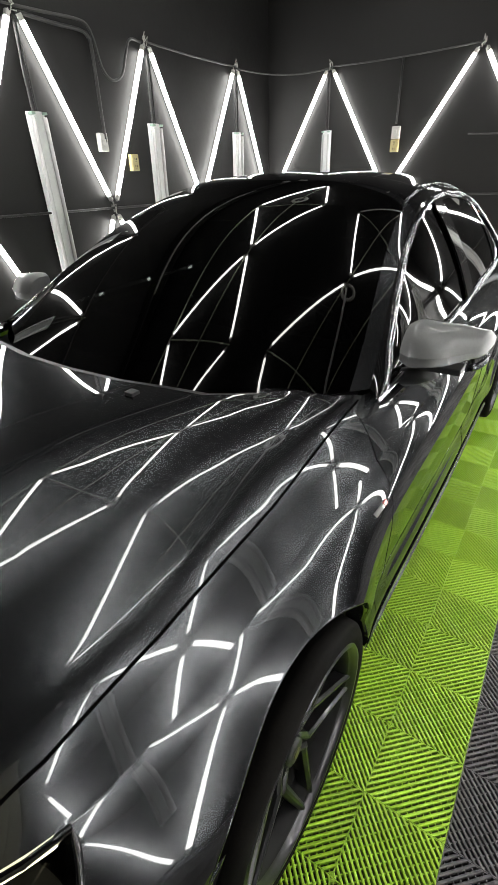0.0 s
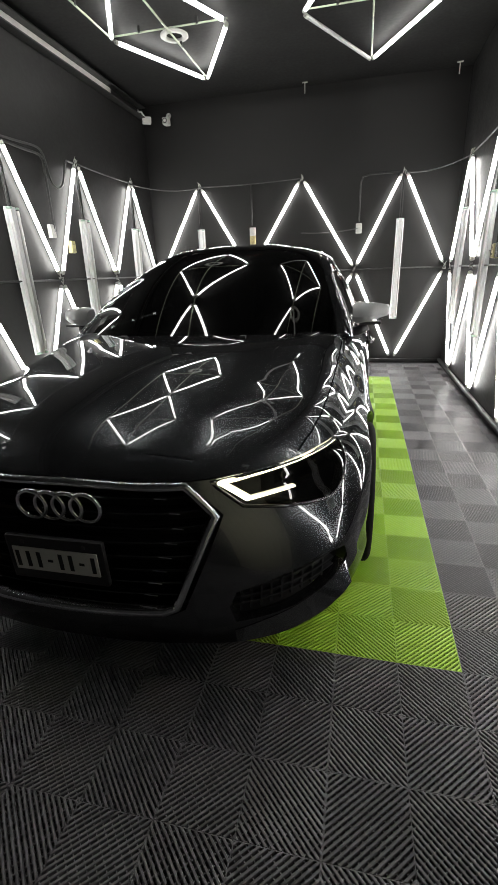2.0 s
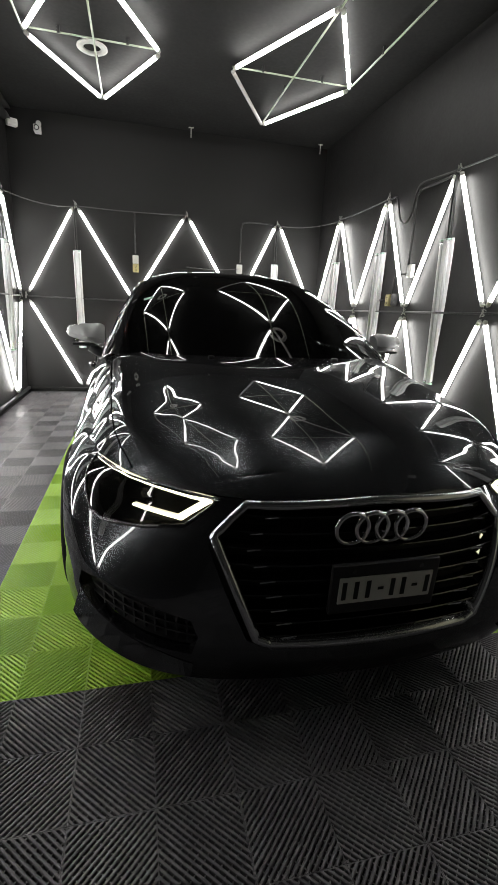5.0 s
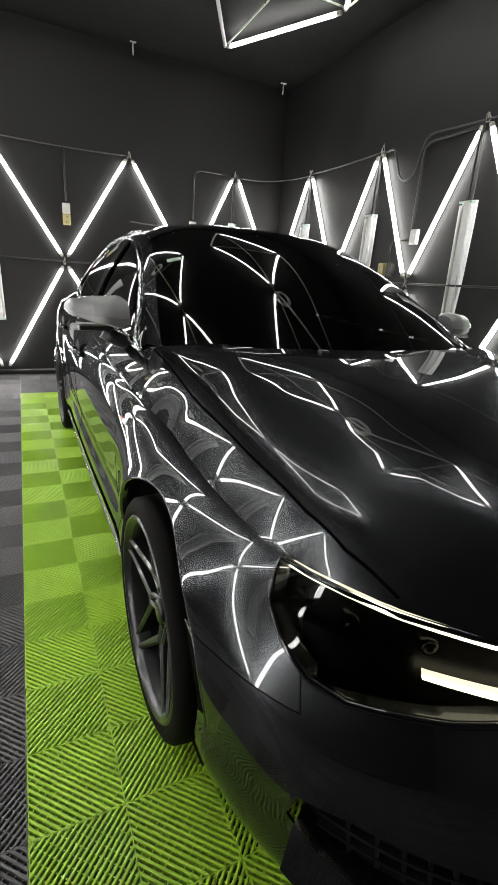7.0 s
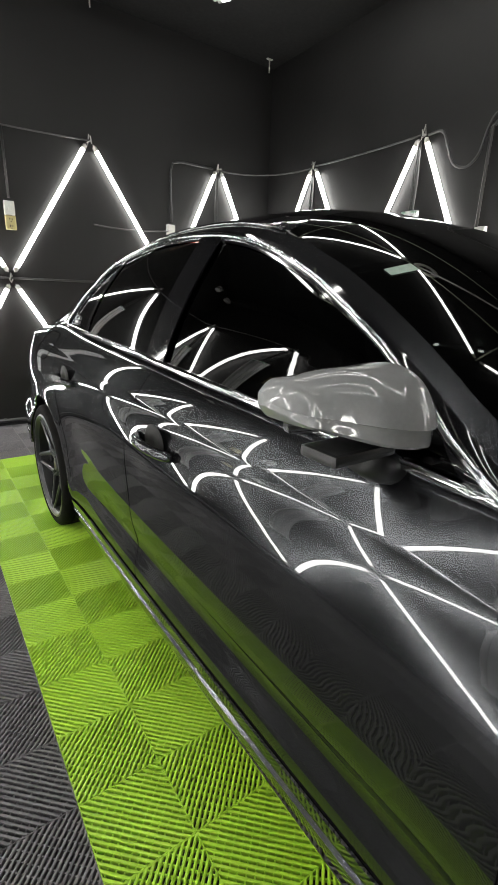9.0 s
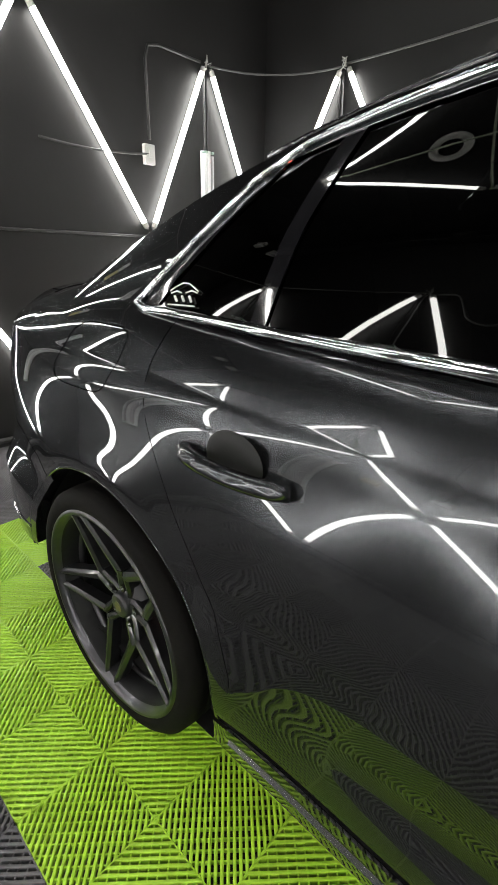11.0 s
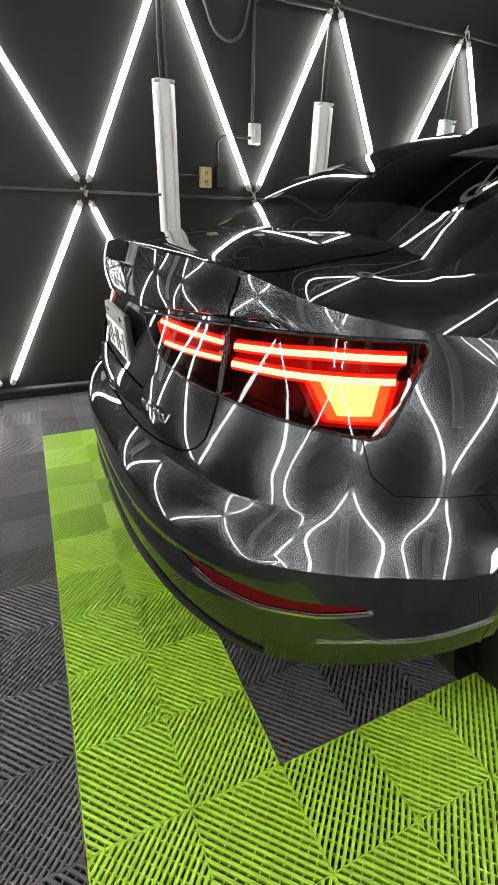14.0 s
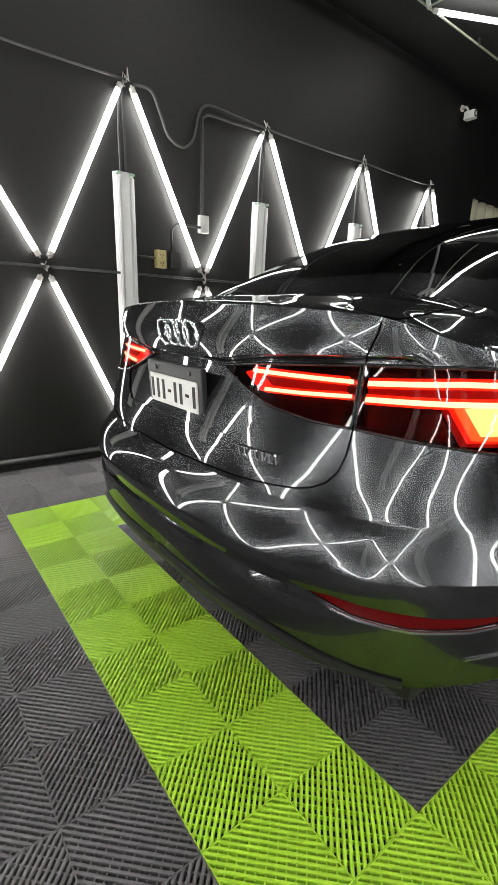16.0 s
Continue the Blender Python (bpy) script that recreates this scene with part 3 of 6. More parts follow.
def beam():
    th = empty("steel_channel", pose(X_LEFT, 1.5, 3.16), "dark steel channel with a pale web along the wall top", "steel beam")
    part("flange", box(bmesh.new(), (0.0, -6.0, 0.05), (0.09, 1.5, 0.062), 0.003), CONDUIT, th)
    part("flange", box(bmesh.new(), (0.0, -6.0, -0.06), (0.09, 1.5, -0.048), 0.003), CONDUIT, th)
    part("web", box(bmesh.new(), (0.0, -2.0, -0.045), (0.016, 0.75, 0.047)), BOX_WHITE, th, "pale whitish web")


beam()


def security_camera(at, label):
    th = empty("security_camera", at, label, "camera")
    part("bracket", sweep(bmesh.new(), [(0, 0, 0.05), (0, 0.05, 0.05), (0, 0.08, 0.0)], 0.012, 8), BOX_WHITE, th, smooth=True)
    bm = box(bmesh.new(), (-0.035, 0.05, -0.075), (0.035, 0.16, 0.0), 0.012)
    part("body", bm, BOX_WHITE, th)
    part("lens", lathe(bmesh.new(), [(0.158, 0.001), (0.158, 0.018), (0.166, 0.022), (0.166, 0.028), (0.155, 0.03)], 20, "y", (0, 0, -0.035)), INK, th)
    part("base", lathe(bmesh.new(), [(0, 0.03), (0.012, 0.03), (0.016, 0.024), (0.016, 0.001)], 16, "y", (0, 0, 0.05)), BOX_WHITE, th)


security_camera(pose(-1.68, Y_BACK, 3.08, 0, 0, 180), "white security camera on the black back wall")
security_camera(pose(X_LEFT, 2.95, 3.12, 0, 0, -60), "grey security camera in the upper corner of the room")
security_camera(pose(X_RIGHT, -2.45, 3.04, 0, 0, 90), "white security camera high on the side wall")


def hook(x, y, label):
    th = empty("ceiling_hook", pose(x, y, Z_CEIL), label, "hook")
    part("plate", box(bmesh.new(), (-0.03, -0.012, -0.008), (0.03, 0.012, 0.0), 0.002), CAPS, th)
    part("pin", rod(bmesh.new(), (0, 0, -0.008), (0, 0, -0.11), 0.006, 8), CAPS, th)


hook(0.07, 2.98, "small pale hook hanging from the black ceiling")
hook(1.74, 2.95, "small pale plate fixed at the ceiling corner")

# ---- the car: nose towards -y, origin between the axles on the ground ----
CAR = empty("car", pose(-0.003, -0.235, 0.0, 0, 0, 0.3), "dark grey metallic saloon car with black roof, freshly polished", "car")
AXLE, HUB_Z, TYRE_R = 1.3185, 0.302, 0.306
W_END, Y_F, Y_R, L_F, L_R, N_F, N_R = 0.872, -1.2, 1.3, 0.95, 0.83, 2.7, 3.2


def outline():
    """The plan of the body's crease line, from the middle of the nose to the middle of the tail."""
    pts = []
    for i in range(400):
        a = (i / 400) ** 1.0 * math.pi / 2
        pts.append((W_END * math.sin(a) ** (2 / N_F), Y_F - L_F * math.cos(a) ** (2 / N_F)))
    for i in range(200):
        y = Y_F + (Y_R - Y_F) * i / 200
        s = (y - Y_F) / (Y_R - Y_F)
        pts.append((W_END + 0.013 * math.sin(math.pi * s) ** 1.3, y))
    for i in range(401):
        a = (1 - i / 400) * math.pi / 2
        pts.append((W_END * math.sin(a) ** (2 / N_R), Y_R + L_R * math.cos(a) ** (2 / N_R)))
    return np.array(pts)


LOOP = outline()
ARC = np.concatenate([[0], np.cumsum(np.hypot(*np.diff(LOOP, axis=0).T))])
U_END = float(ARC[-1])
_u = np.linspace(0, U_END, 1200)
_x, _y = np.interp(_u, ARC, LOOP[:, 0]), np.interp(_u, ARC, LOOP[:, 1])
_k = np.ones(25) / 25
_xs = np.convolve(np.pad(_x, 12, mode="reflect", reflect_type="odd"), _k, "valid")
_ys = np.convolve(np.pad(_y, 12, mode="edge"), _k, "valid")
_tx, _ty = np.gradient(_xs), np.gradient(_ys)
_n = np.hypot(_tx, _ty)
NX, NY = _ty / _n, -_tx / _n


def u_of_y(y):
    return float(np.interp(y, LOOP[:, 1], ARC))


def u_front(x):
    return float(np.interp(x, LOOP[:400, 0], ARC[:400]))


def u_rear(x):
    return float(np.interp(-x, -LOOP[600:, 0], ARC[600:]))


def half_width(y):
    return float(np.interp(y, LOOP[:, 1], LOOP[:, 0]))


TOP_Z = smooth_line([(0, 0.685), (u_front(0.35), 0.676), (u_front(0.5), 0.675), (u_front(0.7), 0.690), (u_of_y(-1.72), 0.696), (u_of_y(-1.4), 0.722), (u_of_y(-1.2), 0.745), (u_of_y(-1.0), 0.770), (u_of_y(-0.8), 0.793), (u_of_y(-0.4), 0.821), (u_of_y(0.3), 0.845), (u_of_y(1.2), 0.882), (u_of_y(1.75), 0.90), (u_rear(0.72), 0.932), (u_rear(0.55), 0.984), (U_END, 1.008)])
LOW_Z = smooth_line([(0, 0.15), (u_of_y(-1.7), 0.16), (u_of_y(-0.9), 0.172), (u_of_y(0.9), 0.172), (u_of_y(1.8), 0.21), (U_END, 0.235)])
FRONT_OUT = fair_line([(0, 0.045), (0.12, 0.070), (0.3, 0.073), (0.6, 0.064), (0.85, 0.032), (1, 0)])
SIDE_OUT = fair_line([(0, -0.012), (0.06, -0.004), (0.12, 0.0), (0.17, 0.002), (0.205, 0.002), (0.30, -0.013), (0.335, -0.014), (0.40, -0.005), (0.46, 0.002), (0.58, 0.006), (0.70, 0.010), (0.80, 0.0105), (0.92, 0.006), (1, 0)])
REAR_LOW = fair_line([(0, 0.045), (0.04, 0.078), (0.1, 0.099), (0.2, 0.108), (0.335, 0.108)])
REAR_HIGH = fair_line([(0.335, 0.108), (0.42, 0.079), (0.5, 0.057), (0.57, 0.048), (0.68, 0.044), (0.8, 0.033), (0.92, 0.011), (1, 0)])


REAR_FLANK = fair_line([(0.335, 0.0756), (0.39, 0.060), (0.45, 0.043), (0.51, 0.035), (0.6, 0.032), (0.8, 0.027), (0.92, 0.011), (1, 0)])
TAIL_SHELF = fair_line([(0, 0.118), (0.2, 0.1135), (0.5, 0.100), (0.75, 0.082), (1, 0.059)])
TAIL_FACE = fair_line([(0.605, 0.059), (0.64, 0.057), (0.68, 0.050), (0.73, 0.038), (0.80, 0.017), (0.86, -0.003), (0.91, -0.018)])
TAIL_LIP = fair_line([(0, 0.017), (0.2, 0.0185), (0.5, 0.0155), (0.75, 0.009), (1, 0)])


def REAR_OUT(h):
    return REAR_LOW(h) if h < 0.335 else REAR_HIGH(h)


LAMP_EDGE = smooth_line([(0, 0.868), (0.18, 0.871), (0.30, 0.887), (0.55, 0.905), (0.7, 0.911), (0.9, 0.911)])


def tail_out(x, z, z1, h, fold):
    """The tail between its corners: bumper shoulder, leaning face and the lid's lip above the lamps."""
    if h < 0.335:
        return REAR_LOW(h) + 0.010 * ease(0.1, 0.335, h) - 0.008 * math.exp(-((z - 0.447) / 0.018) ** 2)
    edge = min(LAMP_EDGE(x), z1 - 0.022)
    wing = ease(0.42, 0.68, x)
    lip = 1 - 0.6 * wing
    if z > edge + 0.004:
        return lip * TAIL_LIP((z - edge - 0.004) / max(z1 - edge - 0.004, 1e-3))
    lower = TAIL_SHELF(min(max((z - fold) / (0.605 - fold), 0.0), 1.0)) if z < 0.605 else TAIL_FACE(min(z, 0.91)) + 0.013 * wing * ease(0.78, 0.89, z)
    k = ease(edge - 0.004, edge + 0.004, z)
    return lower + (0.017 * lip - lower) * k


def fold_at(u, y):
    """Height of the bumper's fold, as a share of the side's height."""
    if u < U_CORNER:
        return 0.335 + 0.115 * ease(1.4, 1.85, y)
    return 0.325 + 0.125 * (max(U_END - u, 0.0) / (U_END - U_CORNER)) ** 1.5


U_CORNER = u_of_y(1.85)
U_SHELF, U_WING = u_rear(0.60), u_rear(0.74)
TUCK = smooth_line([(-1.95, 0.0), (-1.65, 0.058), (-1.4, 0.074), (-1.2, 0.078), (-1.0, 0.060), (-0.8, 0.048), (-0.4, 0.040), (0.3, 0.036), (0.9, 0.036), (1.3, 0.040), (1.6, 0.032), (1.85, 0.0)])
FALL = smooth_line([(-2.0, 0.0), (-1.75, 0.055), (-1.3, 0.068), (-0.95, 0.062), (-0.6, 0.035), (-0.2, 0.025), (1.2, 0.022), (1.5, 0.015), (1.75, 0.0)])


NOSE_SET = smooth_line([(0.15, -0.035), (0.35, -0.03), (0.48, 0.0), (0.57, 0.035), (0.64, 0.065), (0.72, 0.07), (0.95, 0.05)])


def nose_sweep(p):
    """The nose's corners: square at the foot, swept back at the headlights."""
    if p.y < -1.62:
        p.y += NOSE_SET(p.z) * ease(0.25, 0.72, abs(p.x)) * (1 - ease(-1.92, -1.62, p.y))
    return p


def body_side(u, z):
    z0, z1 = LOW_Z(u), TOP_Z(u)
    h = (z - z0) / (z1 - z0)
    x, y = float(np.interp(u, _u, _x)), float(np.interp(u, _u, _y))
    nx, ny = float(np.interp(u, _u, NX)), float(np.interp(u, _u, NY))
    wf, wr = 1 - ease(-1.85, -1.35, y), ease(1.45, 1.85, y)
    hr = h
    if wr > 0:
        fold = fold_at(u, y)
        hr = h / fold * 0.335 if h < fold else 0.335 + (h - fold) / (1 - fold) * 0.665
    flank = SIDE_OUT(h)
    if 0.13 < h < 0.58:
        flank += (0.003 - flank) * ease(0.35, 0.95, y) * ease(0.13, 0.2, h) * (1 - ease(0.5, 0.58, h))
    rear = 0.0
    if wr > 0:
        k = ease(U_WING, U_SHELF, u)
        rear = REAR_OUT(hr) + (tail_out(x, z, z1, hr, z0 + (z1 - z0) * fold) - REAR_OUT(hr)) * k if k > 0 else REAR_OUT(hr)
        rear += ((0.7 * rear if hr < 0.335 else REAR_FLANK(hr)) - rear) * nx * nx
    o = wf * FRONT_OUT(h) + wr * rear + (1 - wf - wr) * flank
    for hub in (-AXLE, AXLE):
        r = math.hypot(y - hub, z - HUB_Z)
        if r < 1.1 and h < 0.93:
            o += (0.007 * math.exp(-((r - 0.355) / 0.045) ** 2) + 0.012 * math.exp(-((r - 0.355) / 0.13) ** 2)) * (1 - wf * 0.6 - wr * 0.6) * ease(0.93, 0.7, h) * (0.2 + 0.8 * ease(0.03, 0.25, h))
    o += 0.016 * math.exp(-((y + AXLE) / 0.30) ** 2) * ease(0.12, 0.3, h) * (1 - ease(0.62, 1.0, h)) * (1 - wf)
    x -= TUCK(y) * math.exp(-(z1 - z) / (0.048 - 0.012 * ease(0.8, 1.25, y)))
    return nose_sweep(Vector((max(x + nx * o, 0.0) if u > 1e-6 and u < U_END - 1e-6 else 0.0, y + ny * o, z)))


CENTRE_Z = fair_line([(-2.151, 0.685), (-2.08, 0.737), (-2.0, 0.784), (-1.85, 0.841), (-1.7, 0.880), (-1.5, 0.916), (-1.3, 0.936), (-1.1, 0.945), (-0.8, 0.950), (-0.5, 0.957), (0.4, 0.99), (1.2, 1.02), (1.62, 1.045), (1.95, 1.030), (2.07, 1.014), (2.131, 1.008)])
POWER = smooth_line([(-2.15, 3.0), (-1.85, 2.6), (-1.6, 2.4), (-1.35, 3.0), (-1.1, 5.0), (-0.85, 8), (-0.6, 10), (1.3, 9), (1.7, 4.5), (2.1, 3.2)])


RIDGE = smooth_line([(-2.15, 0.36), (-2.0, 0.43), (-1.75, 0.51), (-1.35, 0.572), (-1.1, 0.612), (-0.6, 0.65)])


def hood_ridge(y):
    """Distance of the hood's pressed crease from the middle."""
    return RIDGE(min(y, -0.6))


def body_top(x, y):
    xl = max(half_width(y) - TUCK(y), 1e-4)
    t = min(abs(x) / xl, 1.0)
    drop = FALL(y)
    zl, zc = TOP_Z(u_of_y(y)) + drop, CENTRE_Z(y)
    q = t
    z = zl + (zc - zl) * (1 - q ** POWER(y)) - drop * max((q - 0.85) / 0.15, 0.0) ** 2
    if y < -0.6:
        d = abs(x) - hood_ridge(y)
        z += ease(-2.08, -1.8, y) * 0.0035 * max(1 - (d / 0.13 if d > 0 else -d / 0.16), 0.0)
    return nose_sweep(Vector((x, y, z)))


# ---- cutting panels out of a flat pattern, then bending them onto the body ----
def grid(us, rows):
    bm = bmesh.new()
    cols = [[bm.verts.new((u, v, 0)) for v in rows(u)] for u in us]
    for a, b in zip(cols[:-1], cols[1:]):
        for i in range(len(a) - 1):
            f = [a[i], b[i], b[i + 1], a[i + 1]]
            bm.faces.new(f)
    return bm


def cut(bm, poly, margin=0.03):
    xs, ys = [p[0] for p in poly], [p[1] for p in poly]
    lo, hi = (min(xs) - margin, min(ys) - margin), (max(xs) + margin, max(ys) + margin)
    for i in range(len(poly)):
        p, q = poly[i], poly[(i + 1) % len(poly)]
        d = (q[0] - p[0], q[1] - p[1])
        if math.hypot(*d) < 1e-6:
            continue
        a = (min(p[0], q[0]) - margin, min(p[1], q[1]) - margin)
        b = (max(p[0], q[0]) + margin, max(p[1], q[1]) + margin)
        fs = [f for f in bm.faces if max(v.co.x for v in f.verts) > a[0] and min(v.co.x for v in f.verts) < b[0] and max(v.co.y for v in f.verts) > a[1] and min(v.co.y for v in f.verts) < b[1]]
        geom = set(fs)
        for f in fs:
            geom.update(f.edges)
            geom.update(f.verts)
        if fs:
            bmesh.ops.bisect_plane(bm, geom=list(geom), dist=1e-5, plane_co=(p[0], p[1], 0), plane_no=(d[1], -d[0], 0))


def inside(poly, x, y):
    ok = False
    for i in range(len(poly)):
        (x0, y0), (x1, y1) = poly[i - 1], poly[i]
        if (y0 > y) != (y1 > y) and x < (x1 - x0) * (y - y0) / (y1 - y0) + x0:
            ok = not ok
    return ok


def zones(bm, polys):
    """Cut every outline and sort the faces into them, first come first served; the rest is 'rest'."""
    for _, p in polys:
        cut(bm, p)
    out = {n: [] for n, _ in polys}
    out["rest"] = []
    for f in bm.faces:
        c = f.calc_center_median()
        for n, p in polys:
            if inside(p, c.x, c.y):
                out[n].append(f)
                break
        else:
            out["rest"].append(f)
    return out


def steps(a, b, d):
    n = max(int(round((b - a) / d)), 1)
    return [a + (b - a) * i / n for i in range(n + 1)]


def arch(hub, r, n=40):
    u0 = u_of_y(hub)
    return [(u0 + r * math.cos(2 * math.pi * k / n), HUB_Z + r * math.sin(2 * math.pi * k / n)) for k in range(n)]


def between(vs):
    """The values with a middle one between every two."""
    return sorted(list(vs) + [(a + b) / 2 for a, b in zip(vs[:-1], vs[1:])])


SIDE_SHARES = between((0, 0.03, 0.06, 0.1, 0.14, 0.18, 0.22, 0.26, 0.295, 0.315, 0.335, 0.36, 0.40, 0.43, 0.455, 0.475, 0.483, 0.489, 0.495, 0.51, 0.53, 0.555, 0.58, 0.63, 0.68, 0.73, 0.77, 0.795, 0.805, 0.815, 0.825, 0.835, 0.845, 0.86, 0.89, 0.92, 0.945, 0.965, 0.98, 0.99, 1))


def side_rows(u):
    """Heights of the pattern's rows; behind, they follow the bumper's crease and the edge over the lamps."""
    z0, z1 = LOW_Z(u), TOP_Z(u)
    f = fold_at(u, float(np.interp(u, ARC, LOOP[:, 1])))
    rows = [z0 + (z1 - z0) * (h / 0.335 * f if h < 0.335 else f + (h - 0.335) / 0.665 * (1 - f)) for h in SIDE_SHARES]
    k = ease(U_WING, U_SHELF, u)
    if k > 0:
        edge = min(LAMP_EDGE(float(np.interp(u, ARC, LOOP[:, 0]))), z1 - 0.022)
        at = np.interp(SIDE_SHARES, (0.335, 0.489, 0.63, 0.795, 0.845, 1.0), (z0 + (z1 - z0) * f, 0.605, 0.715, edge - 0.012, edge + 0.012, z1))
        rows = [z + (float(q) - z) * k if h > 0.335 else z for z, q, h in zip(rows, at, SIDE_SHARES)]
    return rows


flat = grid(steps(0, U_END, 0.018), side_rows)
Uy, Uf, Ur = u_of_y, u_front, u_rear
ARCH_R = 0.356
BIG = 2.0


def Ux(x, z):
    """Place along the plan where the nose reaches a given half-width at a height."""
    a, b = 0.0, u_of_y(-1.3)
    for _ in range(30):
        m = (a + b) / 2
        if body_side(m, z).x < x:
            a = m
        else:
            b = m
    return (a + b) / 2


def Uyf(y, z):
    """Place along the plan where the nose's flank reaches a given length."""
    a, b = 0.0, u_of_y(-1.3)
    for _ in range(30):
        m = (a + b) / 2
        if body_side(m, z).y < y:
            a = m
        else:
            b = m
    return (a + b) / 2


def Uxr(x, z):
    """The same for the tail."""
    a, b = u_of_y(1.5), U_END
    for _ in range(30):
        m = (a + b) / 2
        if body_side(m, z).x > x:
            a = m
        else:
            b = m
    return (a + b) / 2


GRILLE = [(-0.01, 0.282), (Uf(0.310), 0.288), (Uf(0.345), 0.306), (Uf(0.452), 0.580), (Uf(0.364), 0.672), (-0.01, 0.681)]
HEAD = [(Ux(x, z), z) for x, z in ((0.424, 0.664), (0.515, 0.592), (0.633, 0.567))] + [(Uyf(y, z), z) for y, z in ((-1.905, 0.552), (-1.852, 0.560), (-1.805, 0.585), (-1.745, 0.635), (-1.715, 0.69), (-1.712, 0.80))] + [(Uf(0.446), 0.80)]
INTAKE = [(Ux(x, z), z) for x, z in ((0.505, 0.258), (0.488, 0.31), (0.508, 0.358), (0.62, 0.385), (0.74, 0.402), (0.805, 0.388), (0.815, 0.345), (0.795, 0.312), (0.66, 0.272))]
TAIL_OUT = [(Ur(0.556), 0.772), (Ur(0.68), 0.760), (Uy(1.905), 0.750), (Uy(1.888), 0.760), (Uy(1.845), 0.882), (Uy(1.85), 0.897), (Ur(0.70), 0.898), (Ur(0.556), 0.892)]
TAIL_IN = [(Ur(0.551), 0.772), (Ur(0.47), 0.775), (Ur(0.36), 0.790), (Ur(0.27), 0.820), (Ur(0.185), 0.857), (Ur(0.30), 0.872), (Ur(0.551), 0.891)]
NICHE = [(Ur(0.355), 0.785), (Ur(0.32), 0.735), (Ur(0.28), 0.705), (U_END + 0.01, 0.70), (U_END + 0.01, 0.864), (Ur(0.205), 0.858), (Ur(0.28), 0.812)]
REFL = [(Uxr(x, z), z) for x, z in ((0.555, 0.450), (0.64, 0.427), (0.73, 0.420), (0.80, 0.430), (0.848, 0.452), (0.84, 0.459), (0.76, 0.448), (0.65, 0.450), (0.60, 0.455))]
LID = [(Ur(0.58), BIG), (Ur(0.575), 0.95), (Ur(0.555), 0.89), (Ur(0.554), 0.772), (Ur(0.549), 0.72), (Ur(0.539), 0.686), (Ur(0.521), 0.662), (Ur(0.495), 0.646), (Ur(0.46), 0.636), (Ur(0.40), 0.628), (Ur(0.3), 0.619), (U_END + 0.02, 0.610), (U_END + 0.02, BIG)]
REFL_FOOT = ((0.60, 0.436), (0.64, 0.427), (0.73, 0.420), (0.80, 0.430), (0.85, 0.452))
DIFFUSER = [(Ur(0.62), 0.0), (Ur(0.60), 0.30), (Ur(0.4), 0.335), (U_END + 0.02, 0.335), (U_END + 0.02, 0.0)]
UNDER = [(Uy(1.5), -0.1), (Uy(1.5), 0.335), (Uy(1.66), 0.335), (Uy(1.80), 0.330), (Uxr(0.83, 0.31), 0.308), (Uxr(0.73, 0.275), 0.275), (Uxr(0.6, 0.272), 0.272), (Uxr(0.4, 0.285), 0.285), (U_END + 0.02, 0.285), (U_END + 0.02, -0.1)]
BUMPER_F = [(-0.02, -0.1), (Uy(-1.40), -0.1), (Uy(-1.58), 0.50), (Uy(-1.68), 0.505), (Uy(-1.845), 0.512), (Uy(-1.845), 0.575), (Uf(0.6), BIG), (-0.02, BIG)]
BUMPER_R = [(Uy(1.53), -0.1), (Uy(1.535), 0.572), (Uy(1.606), 0.612), (Uy(1.716), 0.650), (Uy(1.865), 0.655), (Uy(1.897), 0.69), (Uy(1.918), 0.757), (Ur(0.68), 0.762), (Ur(0.56), 0.775), (U_END + 0.02, 0.775), (U_END + 0.02, -0.1)]
SILL = [(Uy(-1.05), -0.1), (Uy(-1.05), 0.265), (Uy(-0.9), 0.268), (Uy(0.9), 0.268), (Uy(1.05), 0.26), (Uy(1.05), -0.1)]
FENDER = [(Uy(-1.9), -0.1), (Uy(-0.872), -0.1), (Uy(-0.872), 0.5), (Uy(-0.86), 0.79), (Uy(-0.835), 0.86), (Uy(-0.83), BIG), (Uy(-1.9), BIG)]
DOOR_F = [(Uy(-0.872), -0.1), (Uy(0.235), -0.1), (Uy(0.25), 0.5), (Uy(0.27), BIG), (Uy(-0.83), BIG), (Uy(-0.835), 0.86), (Uy(-0.86), 0.79), (Uy(-0.872), 0.5)]
DOOR_R = [(Uy(0.235), -0.1), (Uy(0.90), -0.1), (Uy(0.925), 0.40), (Uy(0.961), 0.522), (Uy(1.178), 0.873), (Uy(1.185), BIG), (Uy(0.27), BIG), (Uy(0.25), 0.5)]

Z = zones(flat, [("arch", arch(-AXLE, ARCH_R)), ("arch2", arch(AXLE, ARCH_R)), ("grille", GRILLE), ("head", HEAD), ("intake", INTAKE), ("tail_out", TAIL_OUT), ("tail_in", TAIL_IN), ("niche", NICHE), ("refl", REFL), ("under", UNDER), ("diffuser", DIFFUSER), ("sill", SILL), ("lid", LID), ("bumper_r", BUMPER_R), ("bumper_f", BUMPER_F), ("door_f", DOOR_F), ("door_r", DOOR_R), ("fender", FENDER)])

# upper body
SEAM_H = [(0.655, -1.93), (0.683, -1.842), (0.704, -1.71), (0.722, -1.5), (0.732, -1.25), (0.740, -1.0), (0.744, -0.80)]


